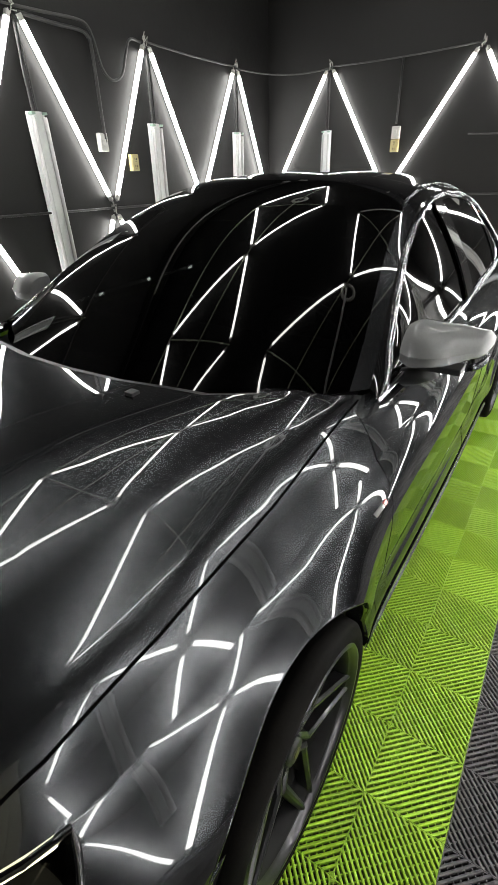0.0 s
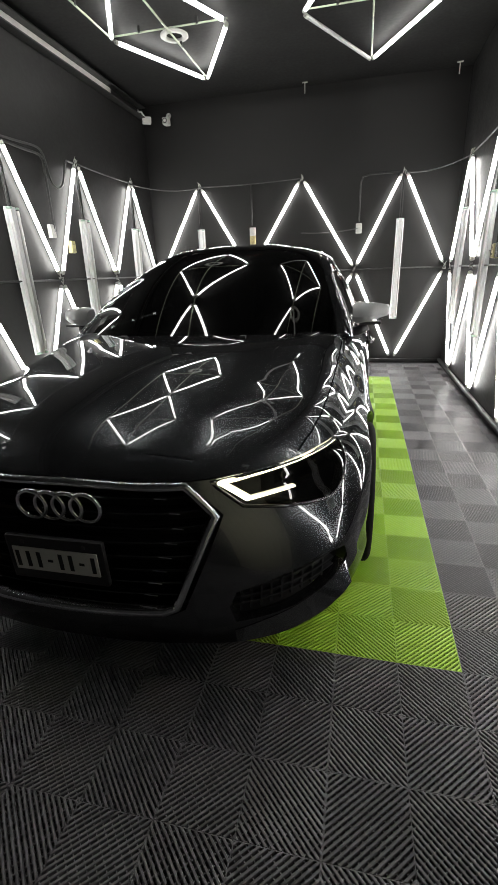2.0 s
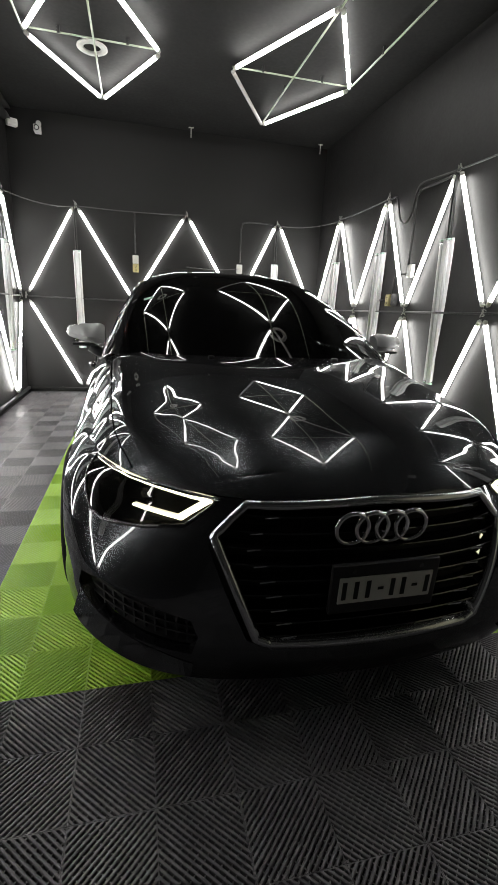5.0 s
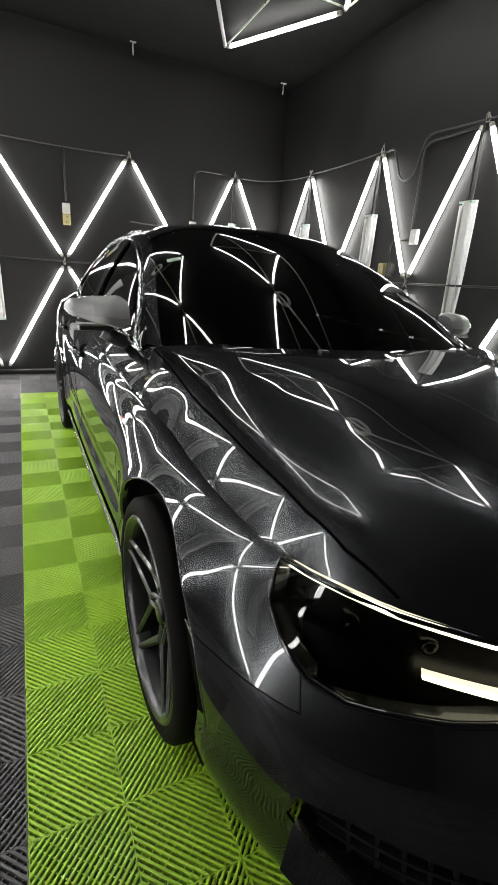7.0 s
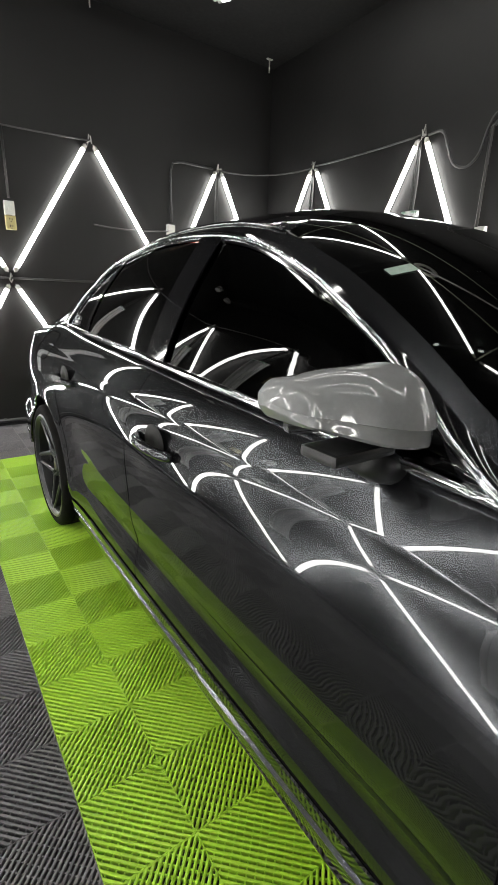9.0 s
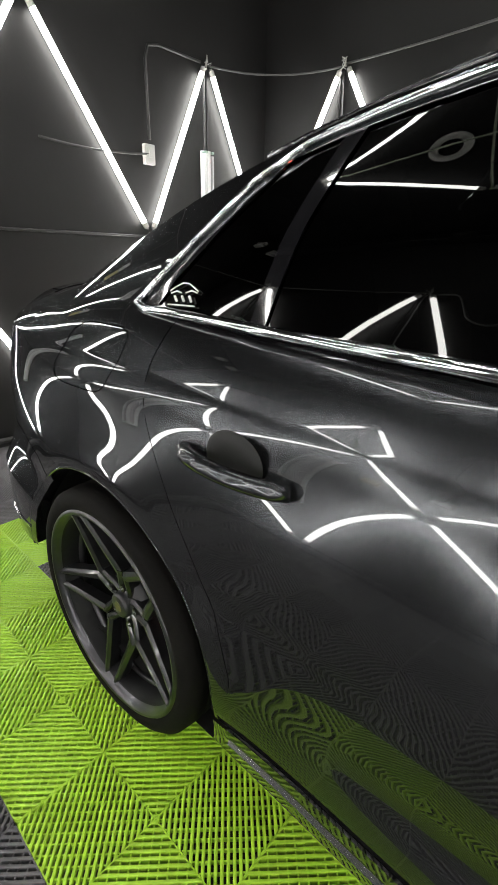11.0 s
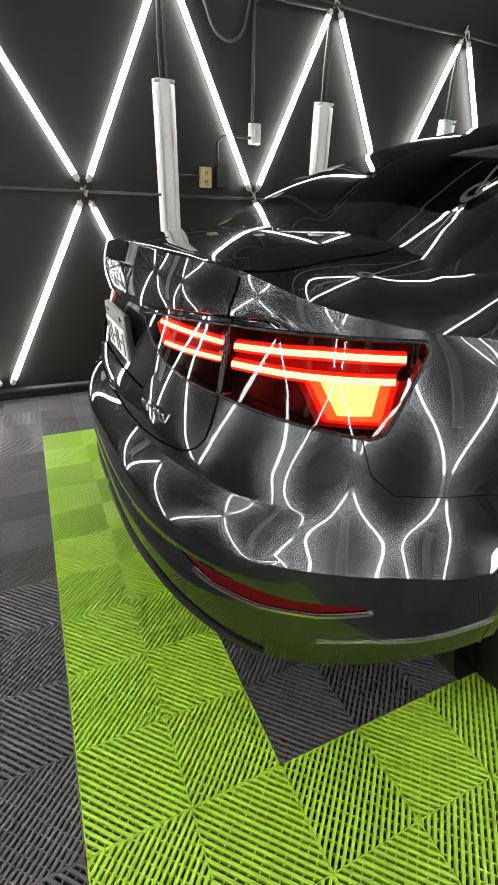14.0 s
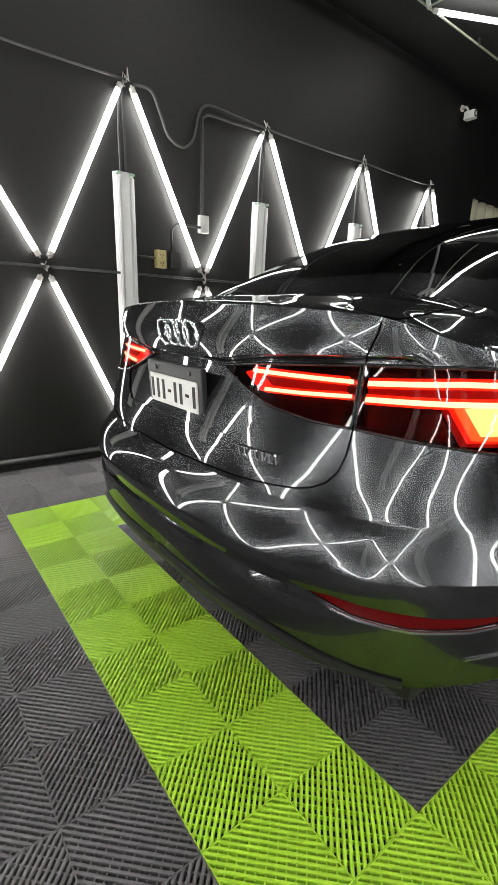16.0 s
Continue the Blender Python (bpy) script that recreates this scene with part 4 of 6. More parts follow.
def top_rows(y):
    w = half_width(y) - TUCK(y)
    k = min(hood_ridge(y) / w, 0.8) if w > 0.5 else 0.53
    return [w * (t * k / 0.53 if t < 0.53 else k + (t - 0.53) * (1 - k) / 0.47) for t in between((0, 0.08, 0.17, 0.26, 0.35, 0.43, 0.48, 0.51, 0.53, 0.55, 0.57, 0.61, 0.65, 0.69, 0.73, 0.77, 0.80, 0.83, 0.86, 0.885, 0.91, 0.93, 0.945, 0.96, 0.975, 0.985, 1.0))]


stations = [float(np.interp(u, ARC, LOOP[:, 1])) for u in steps(0, U_END, 0.018)]
deck = grid(sorted(set([stations[0] + 2e-5] + stations[1:-1] + [stations[-1] - 2e-5])), top_rows)
HOOD = [(-3, -0.01), (-3, 0.9), (-1.96, 0.9), (-1.945, 0.650)] + [(y, x) for x, y in SEAM_H[1:]] + [(-0.87, 0.70), (-1.035, 0.45), (-1.08, 0.2), (-1.09, -0.01)]
CABIN = [(-1.068, -0.01), (-1.058, 0.2), (-1.012, 0.45), (-0.85, 0.70), (-0.77, 0.745), (-0.68, 0.760), (-0.4, 0.775), (0.4, 0.777), (0.95, 0.755), (1.3, 0.725), (1.72, 0.66), (1.735, 0.4), (1.74, -0.01)]
LID_T = [(1.745, -0.01), (1.74, 0.4), (1.75, 0.575), (1.80, 0.59), (1.98, 0.582), (3, 0.58), (3, -0.01)]
FEND_T = [(-3, 2), (-0.859, 2), (-0.859, 0.83), (-0.845, 0.79), (-0.83, 0.6), (-3, 0.2)]
DOOR_FT = [(-0.859, 2), (0.27, 2), (0.27, 0.3), (-0.83, 0.3), (-0.83, 0.6), (-0.845, 0.79), (-0.859, 0.83)]
DOOR_RT = [(0.27, 2), (1.185, 2), (1.19, 0.3), (0.27, 0.3)]
K = zones(deck, [("cabin", CABIN), ("hood", HOOD), ("lid", LID_T), ("fender", FEND_T), ("door_f", DOOR_FT), ("door_r", DOOR_RT)])


def top_at(y, x):
    return body_top(x, y)


def panel(name, pieces, mat, parent, both=False, side=1, label="", **kw):
    """One panel out of side and top pieces, welded at the crease before its rim is turned."""
    bm = bmesh.new()
    cache = {}
    for n_piece, (fs, where) in enumerate(pieces):
        for f in fs:
            for s in ((1, -1) if both else (side,)):
                vs = []
                for v in f.verts:
                    k = (n_piece, round(v.co.x, 6), round(v.co.y, 6), s)
                    if k not in cache:
                        p = where(v.co.x, v.co.y)
                        cache[k] = bm.verts.new((p.x * s, p.y, p.z))
                    if cache[k] not in vs:
                        vs.append(cache[k])
                if len(vs) > 2:
                    try:
                        bm.faces.new(vs if s > 0 else vs[::-1])
                    except ValueError:
                        pass
    bmesh.ops.remove_doubles(bm, verts=bm.verts, dist=6e-4)
    return part(name, rim(bm, **kw), mat, parent, label)


def rim(bm, push=0.0, edge=0.0, wall=0.0):
    bmesh.ops.recalc_face_normals(bm, faces=bm.faces)
    fs = list(bm.faces)
    c = sum((f.calc_center_median() for f in fs), Vector()) / max(len(fs), 1)
    vote = sum(f.normal.dot(f.calc_center_median() - Vector((0, 0.6 * c.y, 0.3))) * f.calc_area() for f in fs)
    if vote < 0:
        bmesh.ops.reverse_faces(bm, faces=fs)
    bm.normal_update()
    for e in bm.edges:
        if e.is_boundary or len(e.link_faces) == 2 and e.calc_face_angle(0.0) > 0.36:
            e.smooth = False
    if push:
        for v in bm.verts:
            v.co += v.normal * push
    if edge:
        r = bmesh.ops.extrude_edge_only(bm, edges=[e for e in bm.edges if e.is_boundary])
        for v in r["geom"]:
            if isinstance(v, bmesh.types.BMVert):
                v.co.x -= edge * (1 if v.co.x > 0 else -1)
    if wall:
        r = bmesh.ops.extrude_edge_only(bm, edges=[e for e in bm.edges if e.is_boundary])
        for v in r["geom"]:
            if isinstance(v, bmesh.types.BMVert):
                v.co.y += wall
    for f in bm.faces:
        f.smooth = True
    return bm


panel("front_bumper", [(Z["bumper_f"], body_side)], PAINT, CAR, both=True, wall=0.035)
panel("hood", [(K["hood"], top_at)], PAINT, CAR, both=True)
panel("trunk_lid", [(Z["lid"], body_side), (K["lid"], top_at)], PAINT, CAR, both=True)
panel("rear_bumper", [(Z["bumper_r"], body_side)], PAINT, CAR, both=True, wall=-0.03)
panel("diffuser", [(Z["diffuser"], body_side)], TRIM, CAR, both=True, label="black plastic rear diffuser")
panel("plate_niche", [(Z["niche"], body_side)], PAINT, CAR, both=True, push=-0.004)
QUARTER = [f for f in Z["rest"] if f.calc_center_median().x > Uy(0.85)]
DECK = [f for f in K["rest"] if f.calc_center_median().x > 0.85]
COWL = [f for f in K["rest"] if -1.2 < f.calc_center_median().x < -0.5]
panel("cowl_edge", [(COWL, top_at)], TRIM, CAR, both=True, push=-0.006, label="black plastic cowl edge")
DOORS = {}
for side in (1, -1):
    panel("front_fender", [(Z["fender"], body_side), (K["fender"], top_at)], PAINT, CAR, side=side, edge=0.03)
    DOORS[side, "f"] = panel("front_door", [(Z["door_f"], body_side), (K["door_f"], top_at)], PAINT, CAR, side=side)
    DOORS[side, "r"] = panel("rear_door", [(Z["door_r"], body_side), (K["door_r"], top_at)], PAINT, CAR, side=side)
    panel("rear_quarter_panel", [(QUARTER, body_side), (DECK, top_at)], PAINT, CAR, side=side, edge=0.03)
    panel("side_sill", [(Z["sill"], body_side)], ROOF_BLACK, CAR, side=side, push=0.006, label="gloss black side sill")
    panel("intake_back", [(Z["intake"], body_side)], DARK, CAR, side=side, push=-0.04)

# ---- joints between the panels ----
def dense(pts, n=12):
    out = []
    for a, b in zip(pts[:-1], pts[1:]):
        out += [(a[0] + (b[0] - a[0]) * i / n, a[1] + (b[1] - a[1]) * i / n) for i in range(n)]
    return out + [pts[-1]]


def joint(side_pts, top_pts, parent, side, r=0.0019):
    """A dark joint line along the body's side and then over its upper face."""
    line = []
    for u, z in dense(side_pts) if side_pts else []:
        if z <= TOP_Z(u) + 1e-6:
            line.append(body_side(u, z))
    for y, x in dense(top_pts) if top_pts else []:
        if x <= half_width(y) - TUCK(y) + 1e-6:
            line.append(body_top(x, y))
    bm = sweep(bmesh.new(), [(p.x * side - 0.0004 * side, p.y, p.z - 0.0003) for p in line], r * 0.66, 6)
    part("panel_joint", bm, JOINT, parent, "dark joint between panels", smooth=True)


for side in (1, -1):
    joint([(Uy(-0.872), 0.27), (Uy(-0.872), 0.5), (Uy(-0.86), 0.79), (Uy(-0.858), 0.85)], [(-0.859, 0.86), (-0.859, 0.83), (-0.845, 0.79), (-0.84, 0.755)], DOORS[side, "f"], side)
    joint([(Uy(0.235), 0.27), (Uy(0.25), 0.5), (Uy(0.27), 0.88)], [(0.27, 0.9), (0.27, 0.79)], DOORS[side, "r"], side, 0.0024)
    joint([(Uy(0.924), 0.38), (Uy(0.925), 0.40), (Uy(0.961), 0.522), (Uy(1.178), 0.873)], [(1.185, 0.9), (1.19, 0.75)], DOORS[side, "r"], side)
    joint([(Uy(-0.93), 0.269), (Uy(0.0), 0.269), (Uy(0.93), 0.269)], None, CAR, side)
    joint([(Uy(-1.625), 0.502), (Uy(-1.68), 0.505), (Uy(-1.845), 0.512), (Uy(-1.845), 0.572)], None, CAR, side, 0.0017)
    joint([(Uy(1.545), 0.578), (Uy(1.606), 0.612), (Uy(1.716), 0.650), (Uy(1.865), 0.655), (Uy(1.897), 0.69), (Uy(1.912), 0.748)], None, CAR, side, 0.0017)
    joint([(Ur(0.578), 0.972)] + LID[1:12], None, CAR, side, 0.0032)
    joint(None, [(1.75, 0.575), (1.80, 0.59), (1.98, 0.582), (2.08, 0.575)], CAR, side, 0.0036)
    joint(None, [(-1.945, 0.650)] + [(y, x) for x, y in SEAM_H[1:]], CAR, side, 0.0044)
    joint([(u, TOP_Z(u)) for u in steps(0, Uf(0.46), 0.05)], None, CAR, side, 0.0028)

# ---- greenhouse ----
V = (0, 0.12, 0.25, 0.4, 0.55, 0.7, 0.82, 0.92, 1.0)


def curve3(*pts):
    f = [fair_line(list(zip(V, [p[i] for p in pts]))) for i in range(3)]
    return lambda v: Vector((f[0](v), f[1](v), f[2](v)))


ROOF_MID = curve3((0, -1.03, 0.908), (0, -0.70, 1.107), (0, -0.37, 1.274), (0, 0.0, 1.385), (0, 0.35, 1.402), (0, 0.74, 1.385), (0, 1.10, 1.318), (0, 1.42, 1.205), (0, 1.76, 1.03))
ROOF_RAIL = curve3((0.752, -0.745, 0.915), (0.70, -0.50, 1.07), (0.645, -0.25, 1.19), (0.60, 0.05, 1.285), (0.58, 0.38, 1.322), (0.58, 0.74, 1.308), (0.60, 1.08, 1.245), (0.64, 1.42, 1.125), (0.69, 1.81, 0.945))
BELT = curve3((0.775, -0.80, 0.895), (0.785, -0.55, 0.908), (0.79, -0.27, 0.92), (0.795, 0.05, 0.934), (0.79, 0.38, 0.946), (0.782, 0.72, 0.958), (0.768, 1.02, 0.968), (0.742, 1.36, 0.970), (0.715, 1.80, 0.935))


def roof_at(v, t):
    c, r = ROOF_MID(v), ROOF_RAIL(v)
    return Vector((r.x * t, c.y + (r.y - c.y) * t ** 3, r.z + (c.z - r.z) * (1 - t ** 3.6)))


def glasshouse_at(v, s):
    b, r = BELT(v), ROOF_RAIL(v)
    p = b.lerp(r, s)
    p.x += 0.02 * math.sin(math.pi * s) * (1 - ease(0.88, 1.0, v))
    return p


sky = grid(steps(0, 1, 0.0167), lambda u: [0, 0.1, 0.2, 0.3, 0.4, 0.5, 0.6, 0.68, 0.76, 0.82, 0.87, 0.91, 0.94, 0.965, 0.985, 1.0])
WIND = [(-0.01, -0.01), (-0.01, 0.95), (0.06, 0.952), (0.36, 0.935), (0.372, 0.85), (0.378, 0.5), (0.38, -0.01)]
BACKL = [(0.80, -0.01), (0.80, 0.5), (0.805, 0.80), (0.815, 0.86), (0.90, 0.885), (0.955, 0.88), (0.965, 0.8), (0.97, -0.01)]
C_PIL = [(0.80, 0.86), (0.815, 0.86), (0.90, 0.885), (0.955, 0.88), (0.965, 0.8), (0.97, -0.01), (1.01, -0.01), (1.01, 1.01), (0.78, 1.01), (0.78, 0.93)]
S = zones(sky, [("wind", WIND), ("back", BACKL), ("pillar", C_PIL)])
A_PIL = [f for f in S["rest"] if f.calc_center_median().x < 0.40 and f.calc_center_median().y > 0.86]
ROOF = [f for f in S["rest"] if f not in set(A_PIL)]
panel("windscreen", [(S["wind"], roof_at)], TINT, CAR, both=True, label="dark tinted windscreen")
panel("rear_window", [(S["back"], roof_at)], TINT, CAR, both=True, label="dark tinted rear window")
panel("roof", [(ROOF, roof_at)], ROOF_BLACK, CAR, both=True, label="gloss black roof")

side_flat = grid(steps(0, 1, 0.0167), lambda u: [0, 0.03, 0.07, 0.12, 0.2, 0.3, 0.4, 0.5, 0.6, 0.7, 0.8, 0.87, 0.92, 0.955, 0.98, 1.0])
PANE_F = [(0.045, 0.05), (0.475, 0.05), (0.475, 0.92), (0.40, 0.92), (0.25, 0.90), (0.13, 0.84), (0.06, 0.62)]
PANE_R = [(0.51, 0.05), (0.80, 0.05), (0.785, 0.5), (0.765, 0.92), (0.51, 0.92)]
PANE_Q = [(0.812, 0.05), (0.878, 0.05), (0.895, 0.09), (0.88, 0.30), (0.848, 0.62), (0.812, 0.90), (0.777, 0.92), (0.797, 0.5)]
REAR_P = [(0.79, 0.0), (0.79, -0.02), (1.01, -0.02), (1.01, 1.02), (0.79, 1.02), (0.80, 0.97), (0.835, 0.93), (0.885, 0.55), (0.922, 0.16), (0.922, 0.03), (0.908, 0.0)]
G = zones(side_flat, [("pf", PANE_F), ("pr", PANE_R), ("pq", PANE_Q), ("cp", REAR_P)])
DLO = [(0.015, 0.02), (0.25, 0.02), (0.5, 0.02), (0.75, 0.02), (0.88, 0.02), (0.905, 0.03), (0.912, 0.10), (0.895, 0.30), (0.865, 0.60), (0.832, 0.86), (0.80, 0.955), (0.70, 0.965), (0.55, 0.965), (0.40, 0.962), (0.25, 0.95), (0.13, 0.90), (0.07, 0.80), (0.03, 0.50)]
for side in (1, -1):
    for key, nm in (("f", "pf"), ("r", "pr")):
        panel("window", [(G[nm], glasshouse_at)], TINT, DOORS[side, key], side=side, push=-0.004, label="dark tinted side window")
    panel("quarter_window", [(G["pq"], glasshouse_at)], TINT, CAR, side=side, push=-0.004, label="dark tinted quarter window")
    panel("window_frame", [(G["rest"], glasshouse_at)], ROOF_BLACK, CAR, side=side, label="gloss black window frame")
    panel("rear_pillar", [(G["cp"], glasshouse_at), (S["pillar"], roof_at)], PAINT, CAR, side=side)
    panel("front_pillar", [(A_PIL, roof_at)], PAINT, CAR, side=side)
    for lo, hi in ((0, 6), (6, 17)):
        pts = []
        run = DLO[lo:hi + 1] + ([DLO[0]] if hi == 17 else [])
        for a, b in zip(run[:-1], run[1:]):
            for i in range(6):
                pts.append((a[0] + (b[0] - a[0]) * i / 6, a[1] + (b[1] - a[1]) * i / 6))
        pts.append(run[-1])
        line3 = [glasshouse_at(min(max(v, 0), 1), min(max(s, 0), 1)) + Vector((0.005, 0, 0.002)) for v, s in pts]
        part("window_trim", sweep(bmesh.new(), [(p.x * side, p.y, p.z) for p in line3], 0.0085 if lo == 0 else 0.0065, 8), CHROME, CAR, "bright chrome window trim", smooth=True)
    for key, v0, v1 in (("f", 0.478, 0.508),):
        bm = bmesh.new()
        rows = [[glasshouse_at(v, s) + Vector((0.006, 0, 0)) for s in steps(0.04, 0.95, 0.09)] for v in (v0 - 0.012, (v0 + v1) / 2, v1 + 0.012)]
        vs = [[bm.verts.new((p.x * side, p.y, p.z)) for p in r] for r in rows]
        for a, b in zip(vs[:-1], vs[1:]):
            for i in range(len(a) - 1):
                bm.faces.new((a[i], b[i], b[i + 1], a[i + 1]))
        part("centre_pillar", rim(bm, 0.002, 0.006), ROOF_BLACK, CAR, "gloss black centre pillar")
    line3 = [roof_at(v, 0.93) + Vector((0, 0, 0.004)) for v in steps(0.37, 0.84, 0.03)]
    part("roof_moulding", sweep(bmesh.new(), [(p.x * side, p.y, p.z) for p in line3], 0.006, 6), ROOF_BLACK, CAR, smooth=True)

# cabin inside: floor tub, dash, seats, wheel, seen faintly through the tint
part("cabin_tub", box(bmesh.new(), (-0.72, -0.95, 0.22), (0.72, 1.75, 0.62), 0.05), SEAT, CAR)
part("dashboard", prism(bmesh.new(), [(-0.98, 0.6), (-0.96, 0.83), (-0.72, 0.90), (-0.45, 0.89), (-0.38, 0.82), (-0.45, 0.6)], -0.72, 0.72, "yz"), SEAT, CAR)
part("parcel_shelf", box(bmesh.new(), (-0.66, 1.25, 0.9), (0.66, 1.75, 0.955), 0.02), SEAT, CAR)
for x, y in ((-0.36, 0.1), (0.36, 0.1), (-0.36, 0.95), (0.36, 0.95)):
    seat = empty("seat", pose(x, y, 0.5), "dark fabric car seat", "", parent=CAR)
    part("cushion", box(bmesh.new(), (-0.25, -0.42, 0.05), (0.25, 0.1, 0.2), 0.05), SEAT, seat)
    part("backrest", box(bmesh.new(), (-0.24, -0.05, 0.1), (0.24, 0.1, 0.66), 0.05, pose(0, 0.1, 0, -14)), SEAT, seat)
    part("headrest", box(bmesh.new(), (-0.12, 0.12, 0.60), (0.12, 0.21, 0.76), 0.04, pose(0, 0.12, 0, -10)), SEAT, seat)
bm = lathe(bmesh.new(), [(0.016 * math.cos(a), 0.175 + 0.016 * math.sin(a)) for a in [2 * math.pi * k / 8 for k in range(8)]], 32, "y", closed=True)
rod(bm, (-0.17, 0, 0), (0.17, 0, 0), 0.02, 8)
rod(bm, (0, 0, -0.17), (0, 0, 0), 0.02, 8)
ob = part("steering_wheel", bm, TRIM, CAR, smooth=True)
ob.matrix_basis = pose(0.36, -0.32, 0.86, 25)
part("interior_mirror", box(bmesh.new(), (-0.12, -0.33, 1.19), (0.12, -0.30, 1.255), 0.012), TRIM, CAR)
# windscreen sticker and inner sensors
bm = bmesh.new()
quad = [Vector((-p.x, p.y, p.z)) + Vector((0, -0.0012, 0.0024)) for p in (roof_at(0.209, 0.80), roof_at(0.209, 0.876), roof_at(0.2205, 0.876), roof_at(0.2205, 0.80))]
top, low = [bm.verts.new(p) for p in quad], [bm.verts.new(p + Vector((0, 0.0006, -0.0012))) for p in quad]
for k in range(4):
    bm.faces.new((top[k], top[(k + 1) % 4], low[(k + 1) % 4], low[k]))
bm.faces.new(low[::-1])
vs = top
bm.faces.new(vs)
part("windscreen_sticker", bm, STICKER, CAR, "small pale green permit sticker on the windscreen")


# ---- grille ----
def nose_at(x, z, out=0.0):
    p = body_side(max(u_front(abs(x)), 0), z)
    return Vector((x, p.y - out, z))


hexa = [(0.0, 0.284), (0.30, 0.290), (0.343, 0.308), (0.448, 0.577), (0.360, 0.668), (0.0, 0.678)]
frame_pts = []
for (x0, z0), (x1, z1) in zip(hexa[:-1], hexa[1:]):
    for i in range(8):
        frame_pts.append((x0 + (x1 - x0) * i / 8, z0 + (z1 - z0) * i / 8))
frame_pts.append(hexa[-1])
full = frame_pts + [(-x, z) for x, z in frame_pts[::-1][1:-1]]
grille = empty("grille", pose(0, 0, 0), "black slatted front grille with a chrome surround", "", parent=CAR)
bm = bmesh.new()
rings = []
n = len(full)
for i, (x, z) in enumerate(full):
    a, b = full[i - 1], full[(i + 1) % n]
    d = Vector((b[0] - a[0], b[1] - a[1])).normalized()
    nrm = Vector((d.y, -d.x))
    ring = []
    for off, out in ((0.008, 0.0), (0.004, 0.012), (-0.010, 0.014), (-0.018, 0.004), (-0.020, -0.03)):
        p = nose_at(x, z, out)
        ring.append(bm.verts.new((x + nrm.x * off, p.y, z + nrm.y * off)))
    rings.append(ring)
for i in range(n):
    a, b = rings[i], rings[(i + 1) % n]
    for k in range(4):
        bm.faces.new((a[k], b[k], b[k + 1], a[k + 1]))
bmesh.ops.recalc_face_normals(bm, faces=bm.faces)
part("surround", bm, SATIN, grille, "satin chrome grille surround", smooth=True)
bm = bmesh.new()
cen = bm.verts.new((0, nose_at(0, 0.45).y + 0.09, 0.45))
vs = [bm.verts.new((x, nose_at(x, z).y + 0.085, z)) for x, z in full]
for i in range(n):
    bm.faces.new((cen, vs[i], vs[(i + 1) % n]))
bmesh.ops.recalc_face_normals(bm, faces=bm.faces)
part("backing", bm, DARK, grille)


def hex_half(z):
    for (x0, z0), (x1, z1) in zip(hexa[1:-1], hexa[2:]):
        if min(z0, z1) <= z <= max(z0, z1) and abs(z1 - z0) > 1e-6:
            return x0 + (x1 - x0) * (z - z0) / (z1 - z0)
    return 0.3


for k in range(9):
    z = 0.312 + 0.0405 * k
    w = hex_half(z) - 0.022
    bm = bmesh.new()
    rows = []
    for i in range(25):
        x = -w + 2 * w * i / 24
        y = nose_at(x, z).y
        rows.append([bm.verts.new((x, y + dy, z + dz)) for dy, dz in ((0.004, -0.003), (0.002, 0.0), (0.004, 0.003), (0.045, 0.006), (0.045, -0.006))])
    for a, b in zip(rows[:-1], rows[1:]):
        for q in range(5):
            bm.faces.new((a[q], b[q], b[(q + 1) % 5], a[(q + 1) % 5]))
    bmesh.ops.recalc_face_normals(bm, faces=bm.faces)
    part("slat", bm, ROOF_BLACK, grille)
    for s in (-1, 1):
        x = s * (w - 0.075)
        if k % 1 == 0 and w > 0.2:
            y = nose_at(x, z).y
            part("slat_tip", box(bmesh.new(), (x - 0.022, y - 0.001, z - 0.002), (x + 0.022, y + 0.006, z + 0.002)), SATIN, grille)


def rings_emblem(at, parent, r, pitch, tube):
    th = empty("ring_emblem", at, "chrome emblem of four linked rings", "", parent=parent)
    for i in range(4):
        bm = lathe(bmesh.new(), [(0.9 * tube * math.cos(a), r + tube * math.sin(a)) for a in [2 * math.pi * k / 10 for k in range(10)]], 40, "y", ((i - 1.5) * pitch, 0, 0), closed=True)
        part("ring", bm, CHROME, th, smooth=True)


rings_emblem(pose(0, nose_at(0, 0.612).y - 0.012, 0.612, 6), grille, 0.046, 0.0575, 0.0068)


def number_plate(at, parent, w, h, label):
    th = empty("number_plate", at, label, "", parent=parent)
    part("holder", box(bmesh.new(), (-w / 2 - 0.02, 0.0, -h / 2 - 0.035), (w / 2 + 0.02, 0.016, h / 2 + 0.035), 0.006), TRIM, th, "black plate holder")
    part("plate", box(bmesh.new(), (-w / 2, -0.004, -h / 2), (w / 2, 0.0, h / 2), 0.0015), PLATE, th, "white plate")
    bars = (0.0, 0.034, 0.068, 0.104, 0.138, 0.17, 0.204, 0.24)
    for i, x in enumerate(bars):
        bm = bmesh.new()
        x = (x - 0.12) * w / 0.27
        if i in (3, 6):
            box(bm, (x - 0.008, -0.0055, -0.004), (x + 0.008, -0.0035, 0.004))
        else:
            box(bm, (x - 0.0062, -0.0055, -h * 0.34), (x + 0.0062, -0.0035, h * 0.34))
        part("plate_bar", bm, INK, th, "dark bar on the plate")
    for x in (-w * 0.36, w * 0.36):
        part("screw", rod(bmesh.new(), (x, -0.004, h / 2 + 0.018), (x, 0.002, h / 2 + 0.018), 0.006, 10), STEEL, th)


